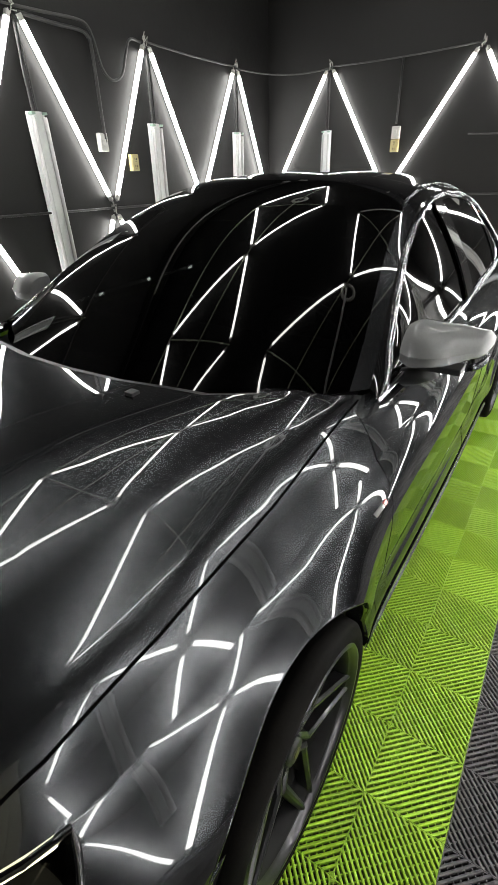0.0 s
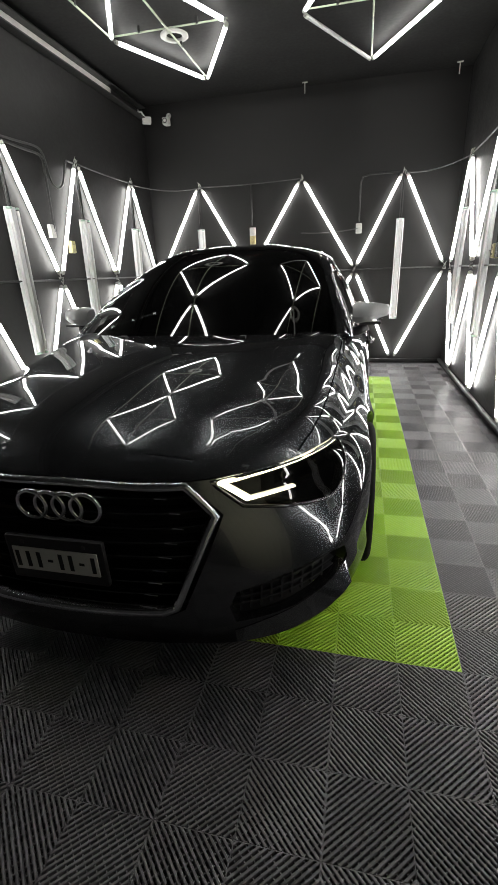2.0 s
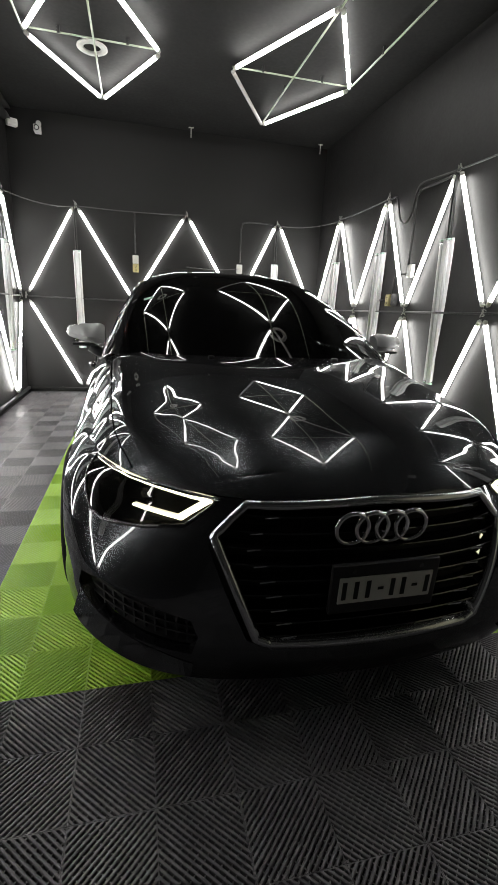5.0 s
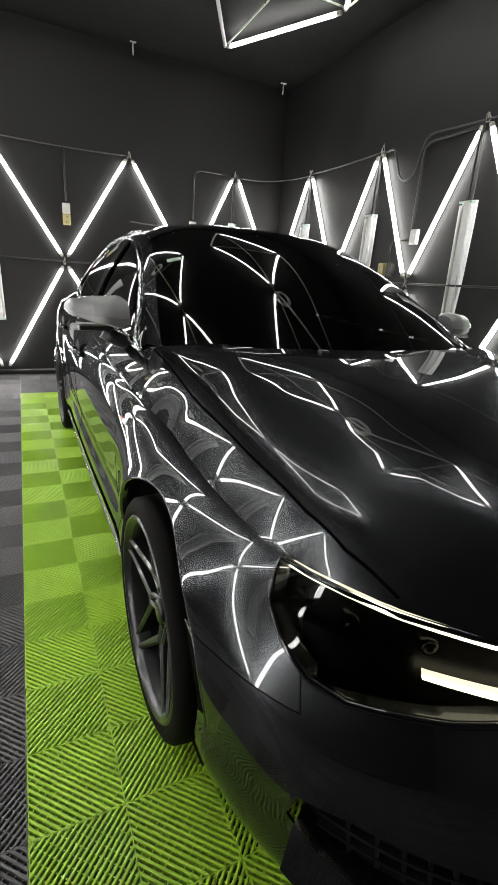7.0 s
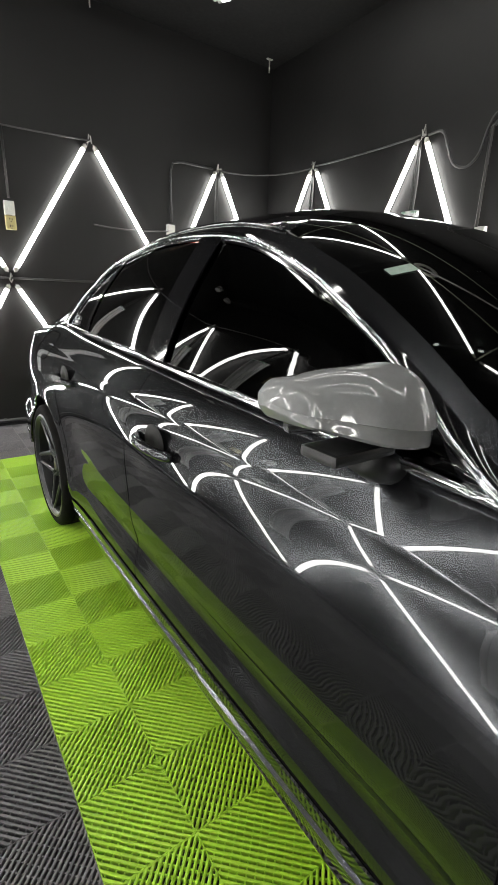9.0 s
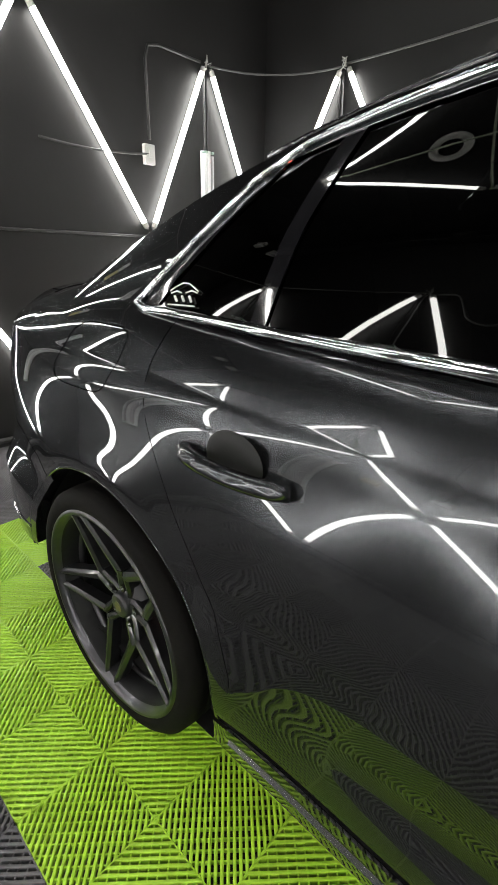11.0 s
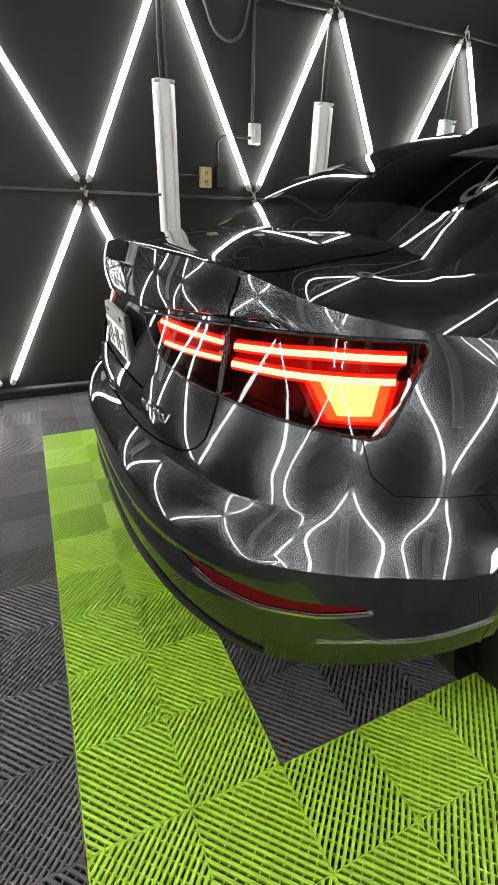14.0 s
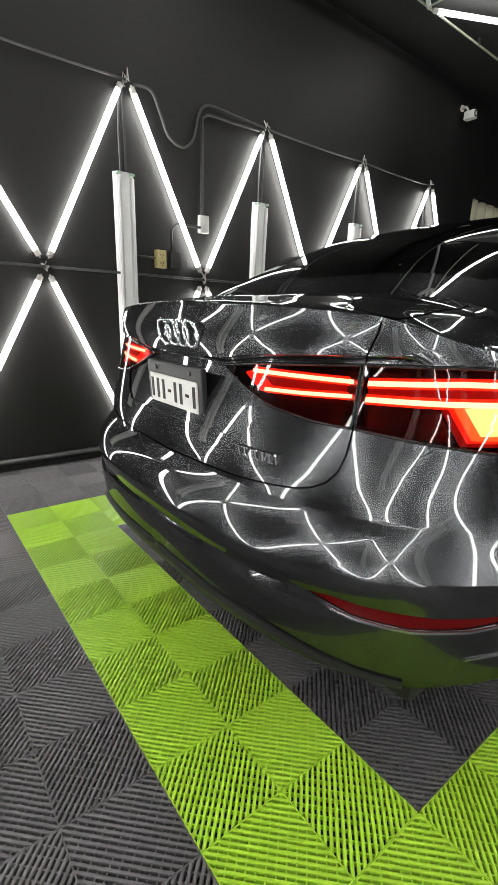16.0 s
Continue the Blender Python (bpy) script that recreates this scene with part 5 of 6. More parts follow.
number_plate(pose(0, nose_at(0, 0.45).y - 0.028, 0.464, 3), CAR, 0.272, 0.078, "pale number plate in a black holder on the grille")
niche_y = body_side(U_END, 0.78).y
number_plate(pose(0.0, niche_y + 0.013, 0.768, 4, 0, 180), CAR, 0.258, 0.082, "pale number plate in a black holder on the trunk lid")
rings_emblem(pose(0.0, body_side(U_END, 0.925).y + 0.006, 0.925, 14, 0, 180), CAR, 0.034, 0.047, 0.005)

for x0, w in ((-0.318, 0.005), (-0.336, 0.008), (-0.368, 0.007), (-0.388, 0.006), (-0.407, 0.008), (-0.424, 0.0028)):
    p = body_side(u_rear(abs(x0)), 0.684)
    bm = box(bmesh.new(), (-0.002, -0.001, -0.0115), (0.002, 0.004, 0.0115), 0.001)
    box(bm, (-w, -0.001, 0.008), (w, 0.004, 0.0115), 0.001)
    if w > 0.0065:
        box(bm, (-w, -0.001, -0.0115), (w, 0.004, -0.008), 0.001)
    ob = part("badge", bm, CHROME, CAR, "small raised chrome badge strokes")
    ob.matrix_basis = pose(x0, p.y + 0.004, 0.684, -12, 0, 10)


# ---- lamps of the car ----
def along(poly, where, out, n=10):
    pts = []
    for a, b in zip(poly[:-1], poly[1:]):
        for i in range(n):
            pts.append((a[0] + (b[0] - a[0]) * i / n, a[1] + (b[1] - a[1]) * i / n))
    pts.append(poly[-1])
    res = []
    for u, z in pts:
        p, q = where(u, z), where(u + 0.004, z)
        t = (q - p).normalized()
        nrm = Vector((t.y, -t.x, 0)).normalized()
        if nrm.y * (p.y) < 0 and abs(p.y) > 1.9:
            nrm = -nrm
        res.append(p + nrm * out)
    return res


def band(poly_lo, poly_hi, where, out, thick, side, n=10, lean=0.0):
    """A solid strip between two lines on the body; lean sets the upper line further in."""
    lo, hi = along(poly_lo, where, out, n), along(poly_hi, where, out - lean, n)
    bk, bt = along(poly_lo, where, out - thick, n), along(poly_hi, where, out - lean - thick, n)
    bm = bmesh.new()
    rows = [[bm.verts.new((p.x * side, p.y, p.z)) for p in r] for r in (lo, hi, bt, bk)]
    for k in range(4):
        a, b = rows[k], rows[(k + 1) % 4]
        for i in range(len(a) - 1):
            bm.faces.new((a[i], a[i + 1], b[i + 1], b[i]))
    bm.faces.new([r[0] for r in rows])
    bm.faces.new([r[-1] for r in rows][::-1])
    bmesh.ops.recalc_face_normals(bm, faces=bm.faces)
    return bm


# mirror cap: section with a crease, its height and depth from the inner to the outer end
def section(ys, zs, n):
    t = [i / (len(ys) - 1) for i in range(len(ys))]
    fy, fz = fair_line(list(zip(t, ys))), fair_line(list(zip(t, zs)))
    return [(fy(i / n), fz(i / n)) for i in range(n + 1)]


CAP_SECTION = section((0.046, 0.0, -0.045, -0.072, -0.086), (0.050, 0.056, 0.044, 0.018, -0.012), 14) + section((-0.080, -0.079, -0.064, 0.046), (-0.0135, -0.028, -0.043, -0.047), 8)
CAP_HIGH = fair_line([(0, 0.84), (0.08, 1.02), (0.3, 1.0), (0.6, 0.84), (0.85, 0.60), (0.96, 0.40), (1, 0.16)])
CAP_DEEP = fair_line([(0, 0.80), (0.25, 1.0), (0.6, 0.92), (0.85, 0.66), (0.97, 0.36), (1, 0.14)])

for side in (1, -1):
    lamp = empty("headlight", pose(0, 0, 0), "headlight with a dimmed lens and a lit angular running-light strip", "", parent=CAR)
    panel("housing", [(Z["head"], body_side)], LAMP_BLACK, lamp, side=side, push=-0.05, label="dark lamp interior")
    panel("lens", [(Z["head"], body_side)], LENS, lamp, side=side, push=0.0, label="lamp lens dimmed to hold the interior's shade")
    pts = along([q for q in HEAD if q[1] < 0.72] + HEAD[:1], body_side, -0.002, 6)[:-1]
    part("lens_frame", sweep(bmesh.new(), [(p.x * side, p.y, min(p.z, 0.71)) for p in pts], 0.006, 6, closed=True), ROOF_BLACK, lamp, "gloss black lamp edge", smooth=True)
    lo = [(Uf(0.442), 0.655), (Uf(0.56), 0.664), (Uf(0.68), 0.676), (Uyf(-1.735, 0.685), 0.686)]
    hi = [(u, z + w) for (u, z), w in zip(lo, (0.0125, 0.0115, 0.009, 0.006))]
    part("running_light", band(lo, hi, body_side, 0.0015, 0.014, side), DRL, lamp, "lit warm white strip", smooth=False)
    lo = [(Uf(0.440), 0.659), (Uf(0.508), 0.603)]
    hi = [(Uf(0.456), 0.664), (Uf(0.522), 0.611)]
    part("running_light", band(lo, hi, body_side, 0.0015, 0.014, side), DRL, lamp, "lit warm white strip")
    lo = [(Uf(0.508), 0.603), (Uf(0.63), 0.609)]
    hi = [(Uf(0.520), 0.6105), (Uf(0.63), 0.6135)]
    part("running_light", band(lo, hi, body_side, 0.0015, 0.014, side), DRL, lamp, "lit warm white strip")
    for x, z in ((0.60, 0.632), (0.68, 0.635), (0.735, 0.638)):
        p = body_side(Uf(x), z)
        bm = lathe(bmesh.new(), [(0.0, 0.001), (-0.008, 0.008), (-0.010, 0.013), (-0.003, 0.016), (0.015, 0.017)], 20, "y")
        ob = part("projector", bm, LAMP_BLACK, lamp, "dark projector", smooth=True)
        ob.matrix_basis = pose(p.x * side, p.y + 0.045, z, 0, 0, 28 * side)
    part("inner_blade", band([(Uf(0.66), 0.606), (Uf(0.78), 0.62)], [(Uf(0.66), 0.609), (Uf(0.78), 0.623)], body_side, -0.02, 0.02, side), LAMP_BLACK, lamp)
    # corner intake: fine bars in the slot, a raised blade below
    for k in range(9):
        c = 0.52 + 0.03 * k
        lo, hi = (Ux(c, 0.28), 0.272 + 0.004 * k), (Ux(c + 0.004, 0.37), 0.366 + 0.003 * k)
        part("intake_bar", band([lo, hi], [(lo[0] + 0.006, lo[1]), (hi[0] + 0.006, hi[1])], body_side, -0.03, 0.012, side, 3), TRIM, CAR)
    for k in range(3):
        z = 0.292 + 0.024 * k
        lo = [(Ux(0.50, z), z), (Ux(0.64, z), z + 0.012), (Ux(0.795, z), z + 0.03)]
        part("intake_slat", band(lo, [(q, h + 0.005) for q, h in lo], body_side, -0.028, 0.012, side, 8), TRIM, CAR)
    foot = ((0.50, 0.196), (0.58, 0.198), (0.66, 0.208), (0.74, 0.224), (0.79, 0.243), (0.812, 0.262))
    head = ((0.50, 0.226), (0.58, 0.250), (0.66, 0.268), (0.74, 0.292), (0.785, 0.314), (0.808, 0.336))
    part("intake_blade", band([(Ux(x, z), z) for x, z in foot], [(Ux(x, z), z) for x, z in head], body_side, 0.024, 0.04, side, 6, 0.022), PAINT, CAR, "raised grey bumper blade")

    tail = empty("tail_light", pose(0, 0, 0), "lit red tail light wrapping onto the trunk lid", "", parent=CAR)
    for key, nm in (("tail_out", "outer_lens"), ("tail_in", "inner_lens")):
        panel("housing", [(Z[key], body_side)], TAIL_INSIDE, tail, side=side, push=-0.035)
        panel(nm, [(Z[key], body_side)], RED_LENS, tail, side=side, push=0.001, label="dark red glossy lens")
    lines = [
        ([(Uxr(0.788, 0.87), 0.864), (Ur(0.70), 0.863), (Ur(0.565), 0.852)], 0.0125),
        ([(Uxr(0.790, 0.835), 0.831), (Ur(0.70), 0.828), (Ur(0.565), 0.822)], 0.0125),
        ([(Ur(0.54), 0.853), (Ur(0.4), 0.851), (Ur(0.285), 0.850)], 0.0105),
        ([(Ur(0.54), 0.826), (Ur(0.43), 0.819), (Ur(0.335), 0.815)], 0.0095),
    ]
    for ring in (TAIL_OUT, TAIL_IN):
        pts = along(ring + ring[:1], body_side, 0.0, 6)[:-1]
        part("lens_frame", sweep(bmesh.new(), [(p.x * side, p.y, p.z) for p in pts], 0.0036, 6, closed=True), LAMP_BLACK, tail, "black lamp edge", smooth=True)
    for line, w in lines:
        part("light_bar", band([(u, z - w * 0.25) for u, z in line], [(u, z + w * 1.25) for u, z in line], body_side, -0.008, 0.010, side), TAIL_HOT, tail, "glowing red bar")
        part("bar_core", band([(u, z + w * 0.12) for u, z in line], [(u, z + w * 0.88) for u, z in line], body_side, -0.0055, 0.004, side), TAIL_CORE, tail, "brighter core of the red bar")
    # added panels glow where the bars' red light spills over the housing
    for (upper, w), (lower, _) in (lines[0:2], lines[2:4]):
        part("spill_panel", band([(u, z + w) for u, z in lower], upper, body_side, -0.014, 0.010, side), TAIL_RED, tail, "added glowing panel for the red spill between the bars")
    part("light_bar", band([(Ur(0.325), 0.813), (Ur(0.26), 0.848)], [(Ur(0.355), 0.824), (Ur(0.29), 0.859)], body_side, -0.008, 0.010, side, 4), TAIL_HOT, tail, "glowing red bar")
    # outer plates grow in steps to build the brake lamp's blurred halo
    for nm, mat, grow, out, says in (("brake_halo", TAIL_RED, 0.012, -0.0105, "dim red plate for the brake light's outer halo"), ("brake_glow", TAIL_HOT, 0.005, -0.009, "red plate for the brake light's inner halo"), ("brake_block", TAIL_BLOCK, 0.0, -0.0075, "glowing orange-red brake block"), ("brake_core", BLOCK_CORE, -0.009, -0.006, "yellow-white core of the brake block")):
        foot = [(Uxr(x, z - grow), z - grow) for x, z in ((0.792 + grow, 0.776), (0.765, 0.773), (0.742 - grow, 0.772))]
        head = [(Uxr(x, z), z) for x, z in ((0.787 + grow, 0.838), (0.760, 0.834), (0.708 - grow * 1.6, 0.828))]
        part(nm, band(foot, head, body_side, out, 0.006, side), mat, tail, says)
    panel("bumper_reflector", [(Z["refl"], body_side)], REFLECTOR, CAR, side=side, push=-0.004, label="dark red bumper reflector")
    part("bumper_blade", band([(Uxr(x, z), z - 0.006) for x, z in REFL_FOOT], [(Uxr(x, z), z - 0.001) for x, z in REFL_FOOT], body_side, 0.005, 0.014, side), SATIN, CAR, "thin bright blade under the reflector")
    part("bumper_blade", band([(Uxr(0.80, 0.36), 0.360), (Uy(1.88), 0.376), (Uy(1.665), 0.384)], [(Uxr(0.80, 0.364), 0.364), (Uy(1.88), 0.382), (Uy(1.665), 0.392)], body_side, 0.003, 0.012, side), SATIN, CAR, "thin bright blade low on the bumper corner")
    # satin strip added for the sill's glint, side badge
    part("sill_glint", band([(Uy(-0.93), 0.226), (Uy(0.0), 0.226), (Uy(0.93), 0.226)], [(Uy(-0.93), 0.236), (Uy(0.0), 0.236), (Uy(0.93), 0.236)], body_side, 0.012, 0.014, side, 24, 0.006), SATIN, CAR, "satin strip added as the glint along the black sill")
    part("fender_badge", band([(Uy(-0.962), 0.704), (Uy(-0.915), 0.706)], [(Uy(-0.968), 0.715), (Uy(-0.921), 0.717)], body_side, 0.003, 0.004, side, 3), MIRROR_CAP, CAR, "small chrome side badge")
    part("fender_badge_mark", band([(Uy(-0.912), 0.706), (Uy(-0.896), 0.707)], [(Uy(-0.918), 0.717), (Uy(-0.902), 0.718)], body_side, 0.003, 0.004, side, 3), BADGE_RED, CAR, "red mark on the side badge")

    # door handles
    for key, y0 in (("f", 0.06), ("r", 0.925)):
        z0 = 0.765 if key == "f" else 0.795
        p = body_side(Uy(y0), z0)
        h = empty("door_handle", pose(p.x * side, y0, z0, 0, 0, 0), "body-coloured pull handle over a near-black disc for its shaded recess", "", parent=DOORS[side, key])
        bm = bmesh.new()
        line = [(0.004 + 0.030 * math.sin(math.pi * i / 10) ** 0.6, -0.105 + 0.21 * i / 10, 0.004 * math.sin(math.pi * i / 10)) for i in range(11)]
        sweep(bm, [(x * side, y, z) for x, y, z in line], 0.0135, 10)
        part("grip", bm, PAINT, h, smooth=True)
        # flat disc whose near-black colour stands for shade in the handle's hollow
        bm = lathe(bmesh.new(), [(0.002, 0.0005), (0.004, 0.03), (0.006, 0.05), (0.002, 0.056)], 28, "x")
        bmesh.ops.scale(bm, vec=(side, 1.0, 0.80), verts=bm.verts)
        bmesh.ops.translate(bm, vec=(0, 0, 0.012), verts=bm.verts)
        part("recess", bm, DARK, h, "near-black disc for the shaded hollow behind the grip", smooth=True)

    # outside mirror
    mir = empty("door_mirror", pose(0.885 * side, -0.585, 0.995), "silver door mirror on a black foot", "", parent=DOORS[side, "f"])
    bm = bmesh.new()
    rings = []
    for i in range(25):
        s = 1 - (1 - i / 24) ** 1.5
        hs, ds = CAP_HIGH(s), CAP_DEEP(s)
        rings.append([bm.verts.new(((-0.100 + 0.200 * s) * side, 0.046 + (y - 0.046) * ds + 0.035 * s * s, z * hs + 0.014 * s)) for y, z in CAP_SECTION])
    for p, q in zip(rings[:-1], rings[1:]):
        for k in range(len(p)):
            bm.faces.new((p[k], q[k], q[(k + 1) % len(p)], p[(k + 1) % len(p)]))
    bm.faces.new(rings[0])
    bm.faces.new(rings[-1][::-1])
    bmesh.ops.recalc_face_normals(bm, faces=bm.faces)
    for e in bm.edges:
        if len(e.link_faces) == 2 and e.calc_face_angle(0.0) > 0.35:
            e.smooth = False
    part("cap", bm, MIRROR_CAP, mir, "light silver mirror cap", smooth=True)
    part("mirror_glass", box(bmesh.new(), (-0.075, 0.044, -0.035), (0.072, 0.05, 0.035), 0.01, pose(0, 0.002, 0, 0, 0, 12 * side)), CHROME, mir)
    bm = box(bmesh.new(), (-0.066, -0.036, -0.056), (0.05, 0.03, -0.040), 0.006)
    part("lower_shell", bm, TRIM, mir, "black lower shell")
    bm = bmesh.new()
    sweep(bm, [(-0.02 * side, 0.0, -0.06), (-0.06 * side, 0.0, -0.085), (-0.115 * side, 0.01, -0.105)], 0.026, 12)
    part("foot", bm, TRIM, mir, "black mirror foot", smooth=True)

# black lip along the foot of the rear bumper
for side in (1, -1):
    low = [(Uxr(0.72, 0.276), 0.276), (Ur(0.60), 0.286), (Ur(0.42), 0.318), (U_END, 0.325)]
    part("diffuser_lip", band(low, [(u, z + 0.013) for u, z in low], body_side, 0.010, 0.03, side, 14, 0.004), TRIM, CAR, "black lip along the foot of the bumper")

# fuel flap joint on the right rear quarter
pts = []
for k in range(48):
    a = 2 * math.pi * k / 48
    c, s = math.cos(a), math.sin(a)
    y = 1.388 + 0.105 * math.copysign(abs(c) ** 0.45, c)
    z = 0.886 + 0.058 * math.copysign(abs(s) ** 0.45, s)
    u = Uy(y)
    if z <= TOP_Z(u):
        p = body_side(u, z)
    else:
        w = half_width(y)
        x = w
        for i in range(40):
            if body_top(x, y).z >= z:
                break
            x -= 0.003
        p = body_top(x, y)
    pts.append((-p.x - 0.0005, p.y, p.z))
part("fuel_flap_joint", sweep(bmesh.new(), pts, 0.0013, 5, closed=True), JOINT, CAR, "dark rounded joint round the fuel flap")

# quarter window decal: a pale outline and two rows of strokes
bm = bmesh.new()
for pl in ([(0.859, 0.20), (0.862, 0.22), (0.867, 0.255), (0.873, 0.265), (0.879, 0.24), (0.884, 0.21)], [(0.860, 0.19), (0.865, 0.205), (0.870, 0.19)], [(0.874, 0.19), (0.878, 0.205), (0.883, 0.19)], [(0.862, 0.095), (0.886, 0.095)]):
    q = []
    for a, b in zip(pl[:-1], pl[1:]):
        q += [(a[0] + (b[0] - a[0]) * i / 5, a[1] + (b[1] - a[1]) * i / 5) for i in range(5)]
    q.append(pl[-1])
    sweep(bm, [(-glasshouse_at(v, s).x - 0.001, glasshouse_at(v, s).y, glasshouse_at(v, s).z) for v, s in q], 0.0015, 5)
for i in range(3):
    a, b = glasshouse_at(0.865 + 0.0065 * i, 0.125), glasshouse_at(0.867 + 0.0065 * i, 0.165)
    sweep(bm, [(-a.x - 0.001, a.y, a.z), (-b.x - 0.001, b.y, b.z)], 0.0026, 5)
part("window_decal", bm, PLATE, CAR, "white outline decal on the quarter window")

# wipers and washer jets at the screen foot
for x0, x1, y0, z0 in ((-0.10, 0.50, -0.93, 0.0), (-0.60, -0.05, -0.90, 0.0)):
    pts = [roof_at(0.02 + 0.01 * math.sin(math.pi * i / 8), abs(x0 + (x1 - x0) * i / 8) / 0.75) for i in range(9)]
    pts = [(x0 + (x1 - x0) * i / 8, p.y + 0.01, p.z - 0.012) for i, p in enumerate(pts)]
    part("wiper", sweep(bmesh.new(), pts, 0.006, 6), TRIM, CAR, "black wiper blade at the screen foot", smooth=True)
part("cowl", box(bmesh.new(), (-0.66, -1.0, 0.80), (0.66, -0.86, 0.84), 0.01), TRIM, CAR, "black plastic cowl under the windscreen")
for x in (-0.3, 0.3):
    p = body_top(x, -1.12)
    part("washer_jet", box(bmesh.new(), (x - 0.014, -1.13, p.z - 0.003), (x + 0.014, -1.105, p.z + 0.008), 0.003), TRIM, CAR)

# raised lips round the wheel arches
for side in (1, -1):
    for hub in (-AXLE, AXLE):
        bm = bmesh.new()
        rows = []
        for k in range(73):
            a = math.radians(4 + 172 * k / 72)
            row = []
            for r, out, deep in ((0.350, -0.002, 0.05), (0.350, -0.001, 0.008), (0.3515, 0.0002, 0.003), (0.354, 0.0006, 0.0006), (0.3575, 0.0006, 0.0), (0.3585, -0.003, 0.0)):
                y, z = hub + r * math.cos(a), HUB_Z + r * math.sin(a)
                p = body_side(Uy(y), max(z, LOW_Z(Uy(y))))
                row.append(bm.verts.new(((p.x + out - deep) * side, p.y, z)))
            rows.append(row)
        for a, b in zip(rows[:-1], rows[1:]):
            for i in range(5):
                bm.faces.new((a[i], b[i], b[i + 1], a[i + 1]))
        bmesh.ops.recalc_face_normals(bm, faces=bm.faces)
        part("arch_lip", bm, PAINT, CAR, "raised body-coloured lip round the wheel arch", smooth=True)

# underbody and wheel housings
part("underbody", box(bmesh.new(), (-0.70, -2.0, 0.16), (0.70, 1.98, 0.30), 0.03), DARK, CAR, "dark underbody")
part("front_splitter", prism(bmesh.new(), [(-0.62, -1.85), (-0.58, -2.02), (-0.45, -2.10), (-0.25, -2.15), (0.0, -2.175), (0.25, -2.15), (0.45, -2.10), (0.58, -2.02), (0.62, -1.85)], 0.135, 0.165, "xy"), TRIM, CAR, "black front lip")
for side in (1, -1):
    for hub in (-AXLE, AXLE):
        bm = lathe(bmesh.new(), [(0.50, 0.02), (0.50, 0.365), (0.70, 0.37), (0.855, 0.362)], 36, "x")
        for v in list(bm.verts):
            if v.co.z < -0.17:
                v.co.z = -0.17
        ob = part("wheel_housing", bm, DARK, CAR)
        ob.matrix_basis = Matrix.Translation((0, hub, HUB_Z)) @ Matrix.Diagonal((side, 1, 1, 1))


# ---- wheels ----
def wheel():
    """Axle along x, outer face towards +x, centred in the tyre's width."""
    th = empty("wheel", pose(0, 0, 0), "gunmetal five twin-spoke wheel with low-profile tyre", "", parent=CAR)
    R, r = TYRE_R, 0.252
    prof = [(-0.105, r), (-0.112, r + 0.012), (-0.115, r + 0.03), (-0.108, R - 0.014), (-0.098, R - 0.004)]
    for g in (-0.06, -0.02, 0.02, 0.06):
        prof += [(g - 0.005, R), (g - 0.004, R - 0.007), (g + 0.004, R - 0.007), (g + 0.005, R)]
    prof += [(0.098, R - 0.004), (0.108, R - 0.014), (0.115, R - 0.03), (0.112, r + 0.012), (0.105, r)]
    part("tyre", lathe(bmesh.new(), prof, 72, "x"), RUBBER, th, "black low-profile tyre", smooth=True)
    part("rim", lathe(bmesh.new(), [(0.108, r + 0.006), (0.113, r + 0.002), (0.112, r - 0.004), (0.100, r - 0.008), (0.094, r - 0.014)], 72, "x"), RIM, th, "gunmetal rim lip", smooth=True)
    # barrel and plate carry the wheel's inner shade as near-black colour
    part("barrel", lathe(bmesh.new(), [(0.094, r - 0.014), (0.088, r - 0.02), (0.02, r - 0.03), (-0.10, r - 0.022), (-0.108, r + 0.004)], 72, "x"), BARREL, th, "wheel barrel with its inner shade in the colour", smooth=True)
    part("backing_plate", lathe(bmesh.new(), [(-0.06, 0.03), (-0.062, 0.16), (-0.075, r - 0.03)], 48, "x"), DARK, th, "near-black plate for the shade behind the disc", smooth=True)
    def arm(pts, name):
        """A tapering bar through (radius, angle, outer height, half width) stations."""
        bm = bmesh.new()
        rows = []
        for q, (rad, ang, top, w) in enumerate(pts):
            c0 = Vector((0, rad * math.cos(ang), rad * math.sin(ang)))
            a1, b1 = pts[max(q - 1, 0)], pts[min(q + 1, len(pts) - 1)]
            d = Vector((0, b1[0] * math.cos(b1[1]) - a1[0] * math.cos(a1[1]), b1[0] * math.sin(b1[1]) - a1[0] * math.sin(a1[1]))).normalized()
            e = Vector((0, -d.z, d.y))
            rows.append([bm.verts.new(c0 + e * du + Vector((top + dx, 0, 0))) for du, dx in ((-w, -0.034), (-w, -0.006), (-w * 0.3, 0.0), (w * 0.3, 0.0), (w, -0.006), (w, -0.034))])
        for a, b in zip(rows[:-1], rows[1:]):
            for i in range(6):
                bm.faces.new((a[i], b[i], b[(i + 1) % 6], a[(i + 1) % 6]))
        bm.faces.new(rows[0])
        bm.faces.new(rows[-1][::-1])
        bmesh.ops.recalc_face_normals(bm, faces=bm.faces)
        part(name, bm, RIM, th)
    for k in range(5):
        a0 = 2 * math.pi * k / 5
        for s in (-1, 1):
            n1 = ((r - 0.008) * math.cos(0.545), s * (r - 0.008) * math.sin(0.545))
            inner = [(0.030, s * 0.0135, 0.060, 0.0075), (0.055, s * 0.0175, 0.064, 0.0075), (0.088, s * 0.0135, 0.070, 0.0095), (0.106, s * 0.0135, 0.0735, 0.0125)]
            arm([(math.hypot(p, q), a0 + math.atan2(q, p), top, w) for p, q, top, w in inner], "spoke")
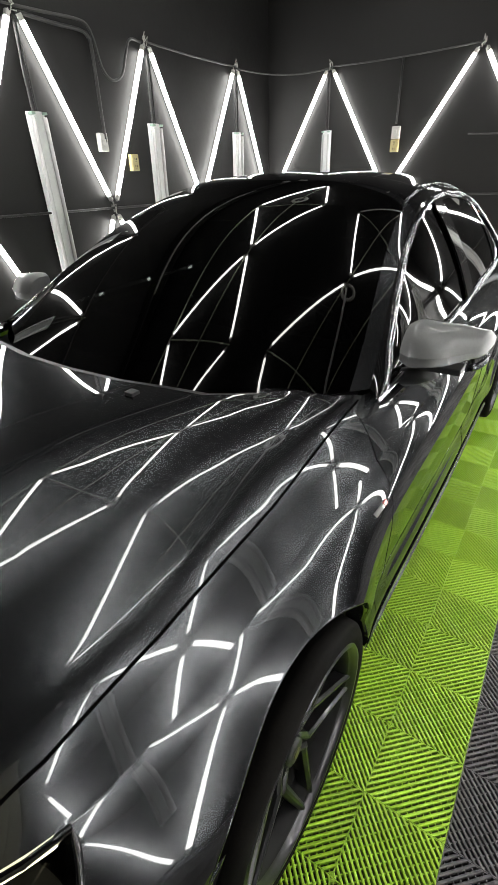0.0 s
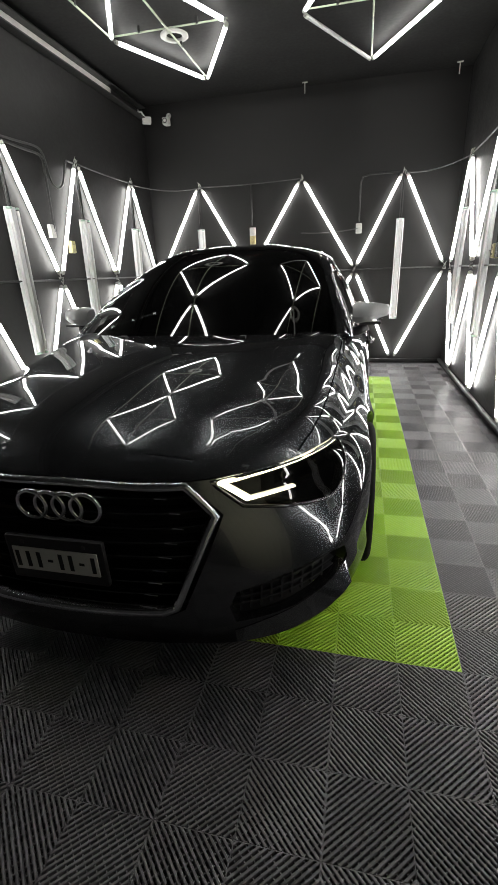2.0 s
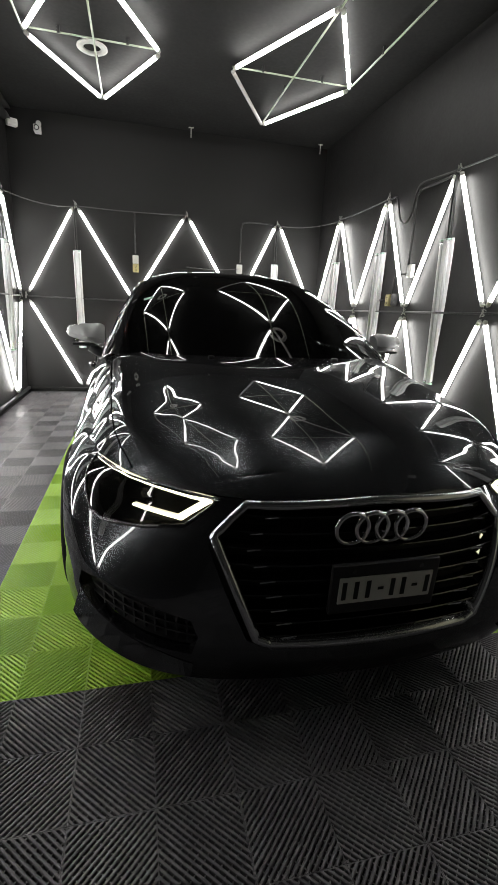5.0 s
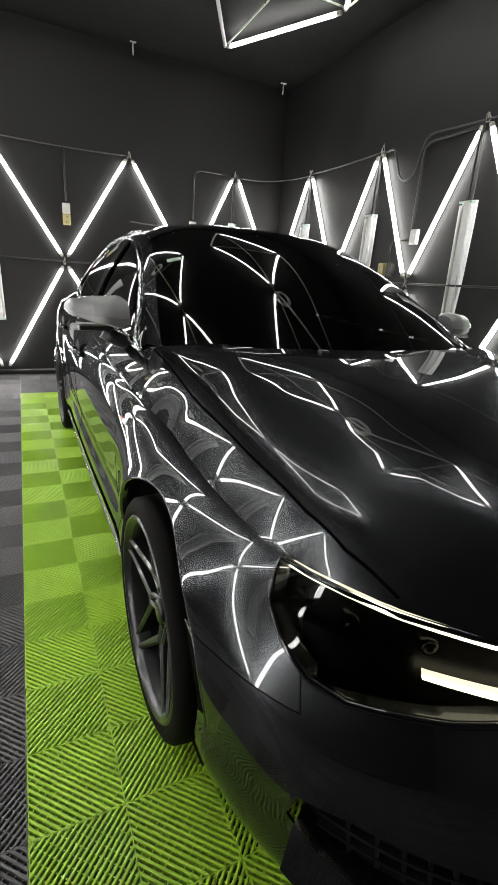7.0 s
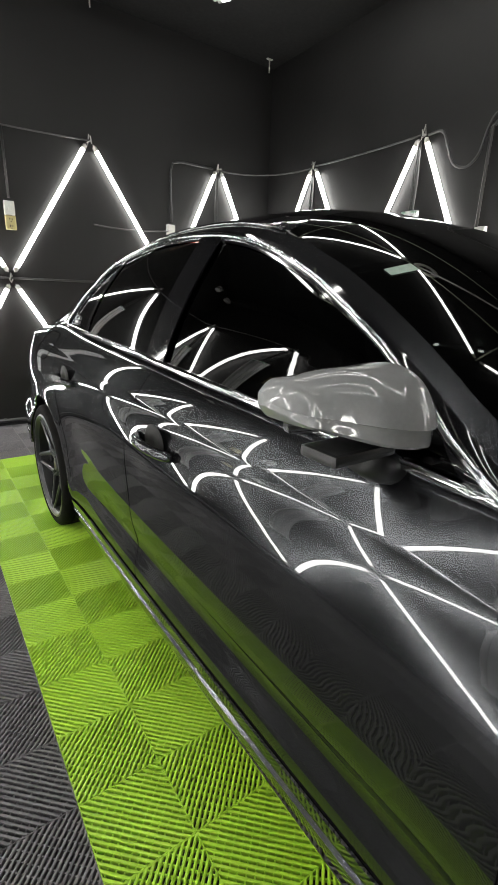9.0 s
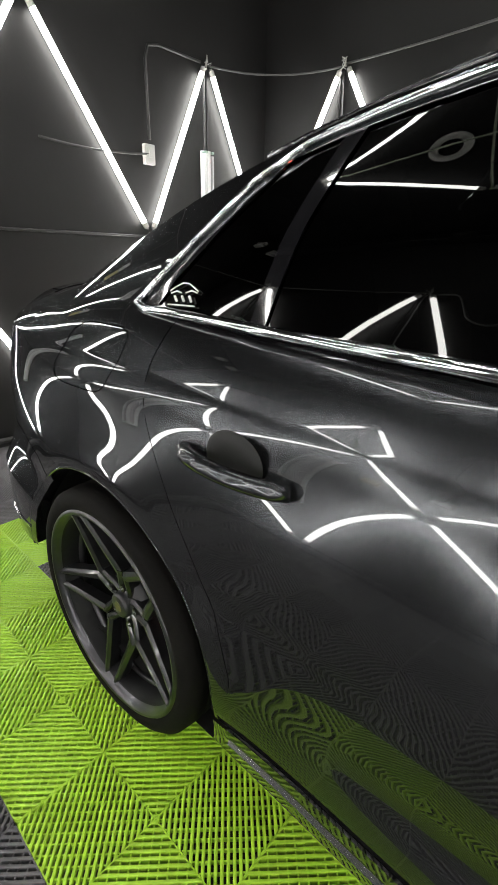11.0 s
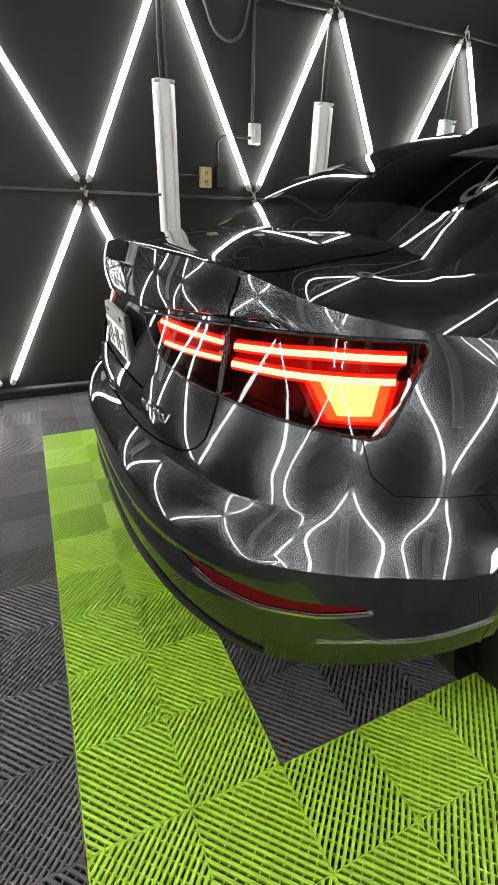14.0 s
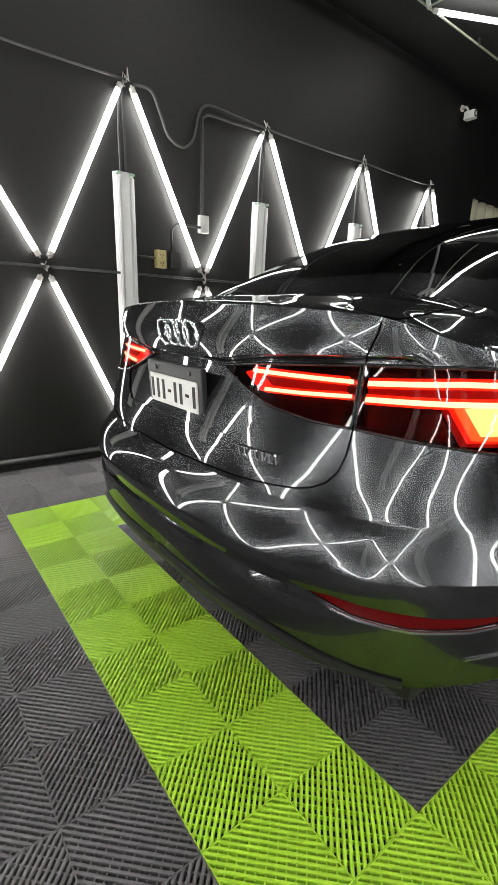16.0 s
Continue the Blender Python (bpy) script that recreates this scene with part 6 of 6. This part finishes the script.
            line = [(0.098 + (n1[0] - 0.098) * f, s * 0.011 + (n1[1] - s * 0.011) * f) for f in (0, 0.35, 0.7, 1.0)]
            arm([(math.hypot(*q), a0 + math.atan2(q[1], q[0]), 0.0725 + 0.028 * i / 3, 0.0125 - 0.0012 * i) for i, q in enumerate(line)], "spoke")
    part("barrel_ring", lathe(bmesh.new(), [(0.052, r - 0.026), (0.050, r - 0.034), (0.040, r - 0.037), (0.034, r - 0.030)], 72, "x"), RIM, th, "gunmetal ledge inside the rim", smooth=True)
    part("hub_cap", lathe(bmesh.new(), [(0.0755, 0.0005), (0.0765, 0.024), (0.0745, 0.030), (0.066, 0.0325), (0.052, 0.0335), (0.05, 0.068), (0.03, 0.072)], 32, "x"), TRIM, th, "black hub with cap", smooth=True)
    part("cap_badge", lathe(bmesh.new(), [(0.0775, 0.0005), (0.0778, 0.0125), (0.0765, 0.0135)], 24, "x"), YELLOW, th, "dull olive centre badge")
    for k in range(5):
        a = 2 * math.pi * k / 5
        bm = lathe(bmesh.new(), [(0.058, 0.0005), (0.066, 0.006), (0.066, 0.009), (0.05, 0.0095)], 6, "x", (0, 0.052 * math.cos(a), 0.052 * math.sin(a)))
        part("wheel_bolt", bm, STEEL, th)
    part("brake_disc", lathe(bmesh.new(), [(0.0, 0.06), (0.0, 0.155), (-0.006, 0.157), (-0.022, 0.157), (-0.026, 0.155), (-0.026, 0.06)], 48, "x", closed=True), STEEL, th, smooth=True)
    bm = prism(bmesh.new(), [(0.172 * math.cos(a), 0.172 * math.sin(a)) for a in steps(-0.45, 0.45, 0.1)] + [(0.105 * math.cos(a), 0.105 * math.sin(a)) for a in steps(-0.45, 0.45, 0.1)[::-1]], -0.05, 0.025, "yz")
    part("brake_caliper", bm, RED, th, "red brake caliper")
    return th


WX = 0.793
master = wheel()
spots = [(1, -AXLE, 25), (1, AXLE, 55), (-1, -AXLE, 344), (-1, AXLE, 8)]
for i, (side, hub, turn) in enumerate(spots):
    m = pose(side * WX, hub, HUB_Z, 0, 0, 0 if side > 0 else 180) @ pose(0, 0, 0, turn)
    if i == 0:
        master.matrix_basis = m
    else:
        copy_thing(master, m)

# ---- floor tiles: 0.4 m, ribs slanting round each tile's middle ----
def tile_mesh(name, mat):
    verts, faces = [], []
    pitch, w, h, half = 0.0121, 0.0071, 0.012, 0.1997

    def quad_rib(c, sx, sy):
        # a rib along x/sx + y/sy = c inside one quarter of the tile
        def clip(k):
            if k <= half:
                return (0.0015, max(k - 0.0015, 0.0015)), (max(k - 0.0015, 0.0015), 0.0015)
            return (k - half, half), (half, k - half)
        ws = [(-0.707, -0.0022), (-0.56, -0.0006), (-0.3, 0.0), (0.3, 0.0), (0.56, -0.0006), (0.707, -0.0022)]
        lines = [(min(max(c + w * f, 0.003), 2 * half - 0.003), z) for f, z in ws]
        lines = [(lines[0][0], -h)] + lines + [(lines[-1][0], -h)]
        if lines[-1][0] - lines[0][0] < 0.002:
            return
        base = len(verts)
        for k, z in lines:
            for x, y in clip(k):
                verts.append((x * sx, y * sy, z))
        for q in range(7):
            f = [base + 2 * q, base + 2 * q + 1, base + 2 * q + 3, base + 2 * q + 2]
            faces.append(f[::-1] if sx * sy > 0 else f)
        ends = [base + 2 * q for q in range(8)]
        faces.append(ends if sx * sy > 0 else ends[::-1])
        ends = [base + 2 * q + 1 for q in range(8)]
        faces.append(ends[::-1] if sx * sy > 0 else ends)
    n = int(2 * half / (pitch * 1.414)) + 1
    for sx in (1, -1):
        for sy in (1, -1):
            for k in range(n):
                quad_rib((k + 0.5) * pitch * 1.414, sx, sy)

    # thin cross bars square to the ribs, a little lower, and the rails between the quarters
    def strip(p, q, r, z0, z1):
        d = Vector((q[0] - p[0], q[1] - p[1])).normalized() * r
        e = Vector((-d.y, d.x))
        b = len(verts)
        for z in (z0, z1):
            verts.extend([(p[0] + e.x, p[1] + e.y, z), (p[0] - e.x, p[1] - e.y, z), (q[0] - e.x, q[1] - e.y, z), (q[0] + e.x, q[1] + e.y, z)])
        faces.extend([[b + 4, b + 5, b + 6, b + 7], [b, b + 1, b + 5, b + 4], [b + 1, b + 2, b + 6, b + 5], [b + 2, b + 3, b + 7, b + 6], [b + 3, b, b + 4, b + 7]])
    for sx in (1, -1):
        for sy in (1, -1):
            for k in range(-6, 7):
                c = k * 0.0262
                p = (max(c, 0.0) + 0.003, max(-c, 0.0) + 0.003)
                q = (min(half, half + c) - 0.002, min(half, half - c) - 0.002)
                if q[0] - p[0] > 0.01:
                    strip((p[0] * sx, p[1] * sy), (q[0] * sx, q[1] * sy), 0.0015, -0.012, -0.0024)
    for a in (-0.1983, 0.0, 0.1983):
        strip((a, -half), (a, half), 0.0013, -0.012, -0.001)
        strip((-half, a), (half, a), 0.0013, -0.012, -0.001)
    me = bpy.data.meshes.new(name)
    me.from_pydata(verts, [], faces)
    me.materials.append(mat)
    me.update()
    return me


green, grey = tile_mesh("green_tile", GREEN), tile_mesh("grey_tile", GREY)
for i in range(13):
    for j in range(21):
        x, y = -1.8 + 0.4 * i, -4.8 + 0.4 * j
        if x > 1.9 and y > Y_STEP - 0.1:
            continue
        ix, iy = round((x + 1.0) / 0.4), round((y + 2.0) / 0.4)
        ring = 0 <= ix <= 5 and 0 <= iy <= 10 and (ix in (0, 5) or iy in (0, 10))
        ob = new("floor_tile", green if ring else grey)
        ob.matrix_basis = pose(x, y, 0, 0, 0, 90 * ((i + j) % 2))
        ob.parent = floor
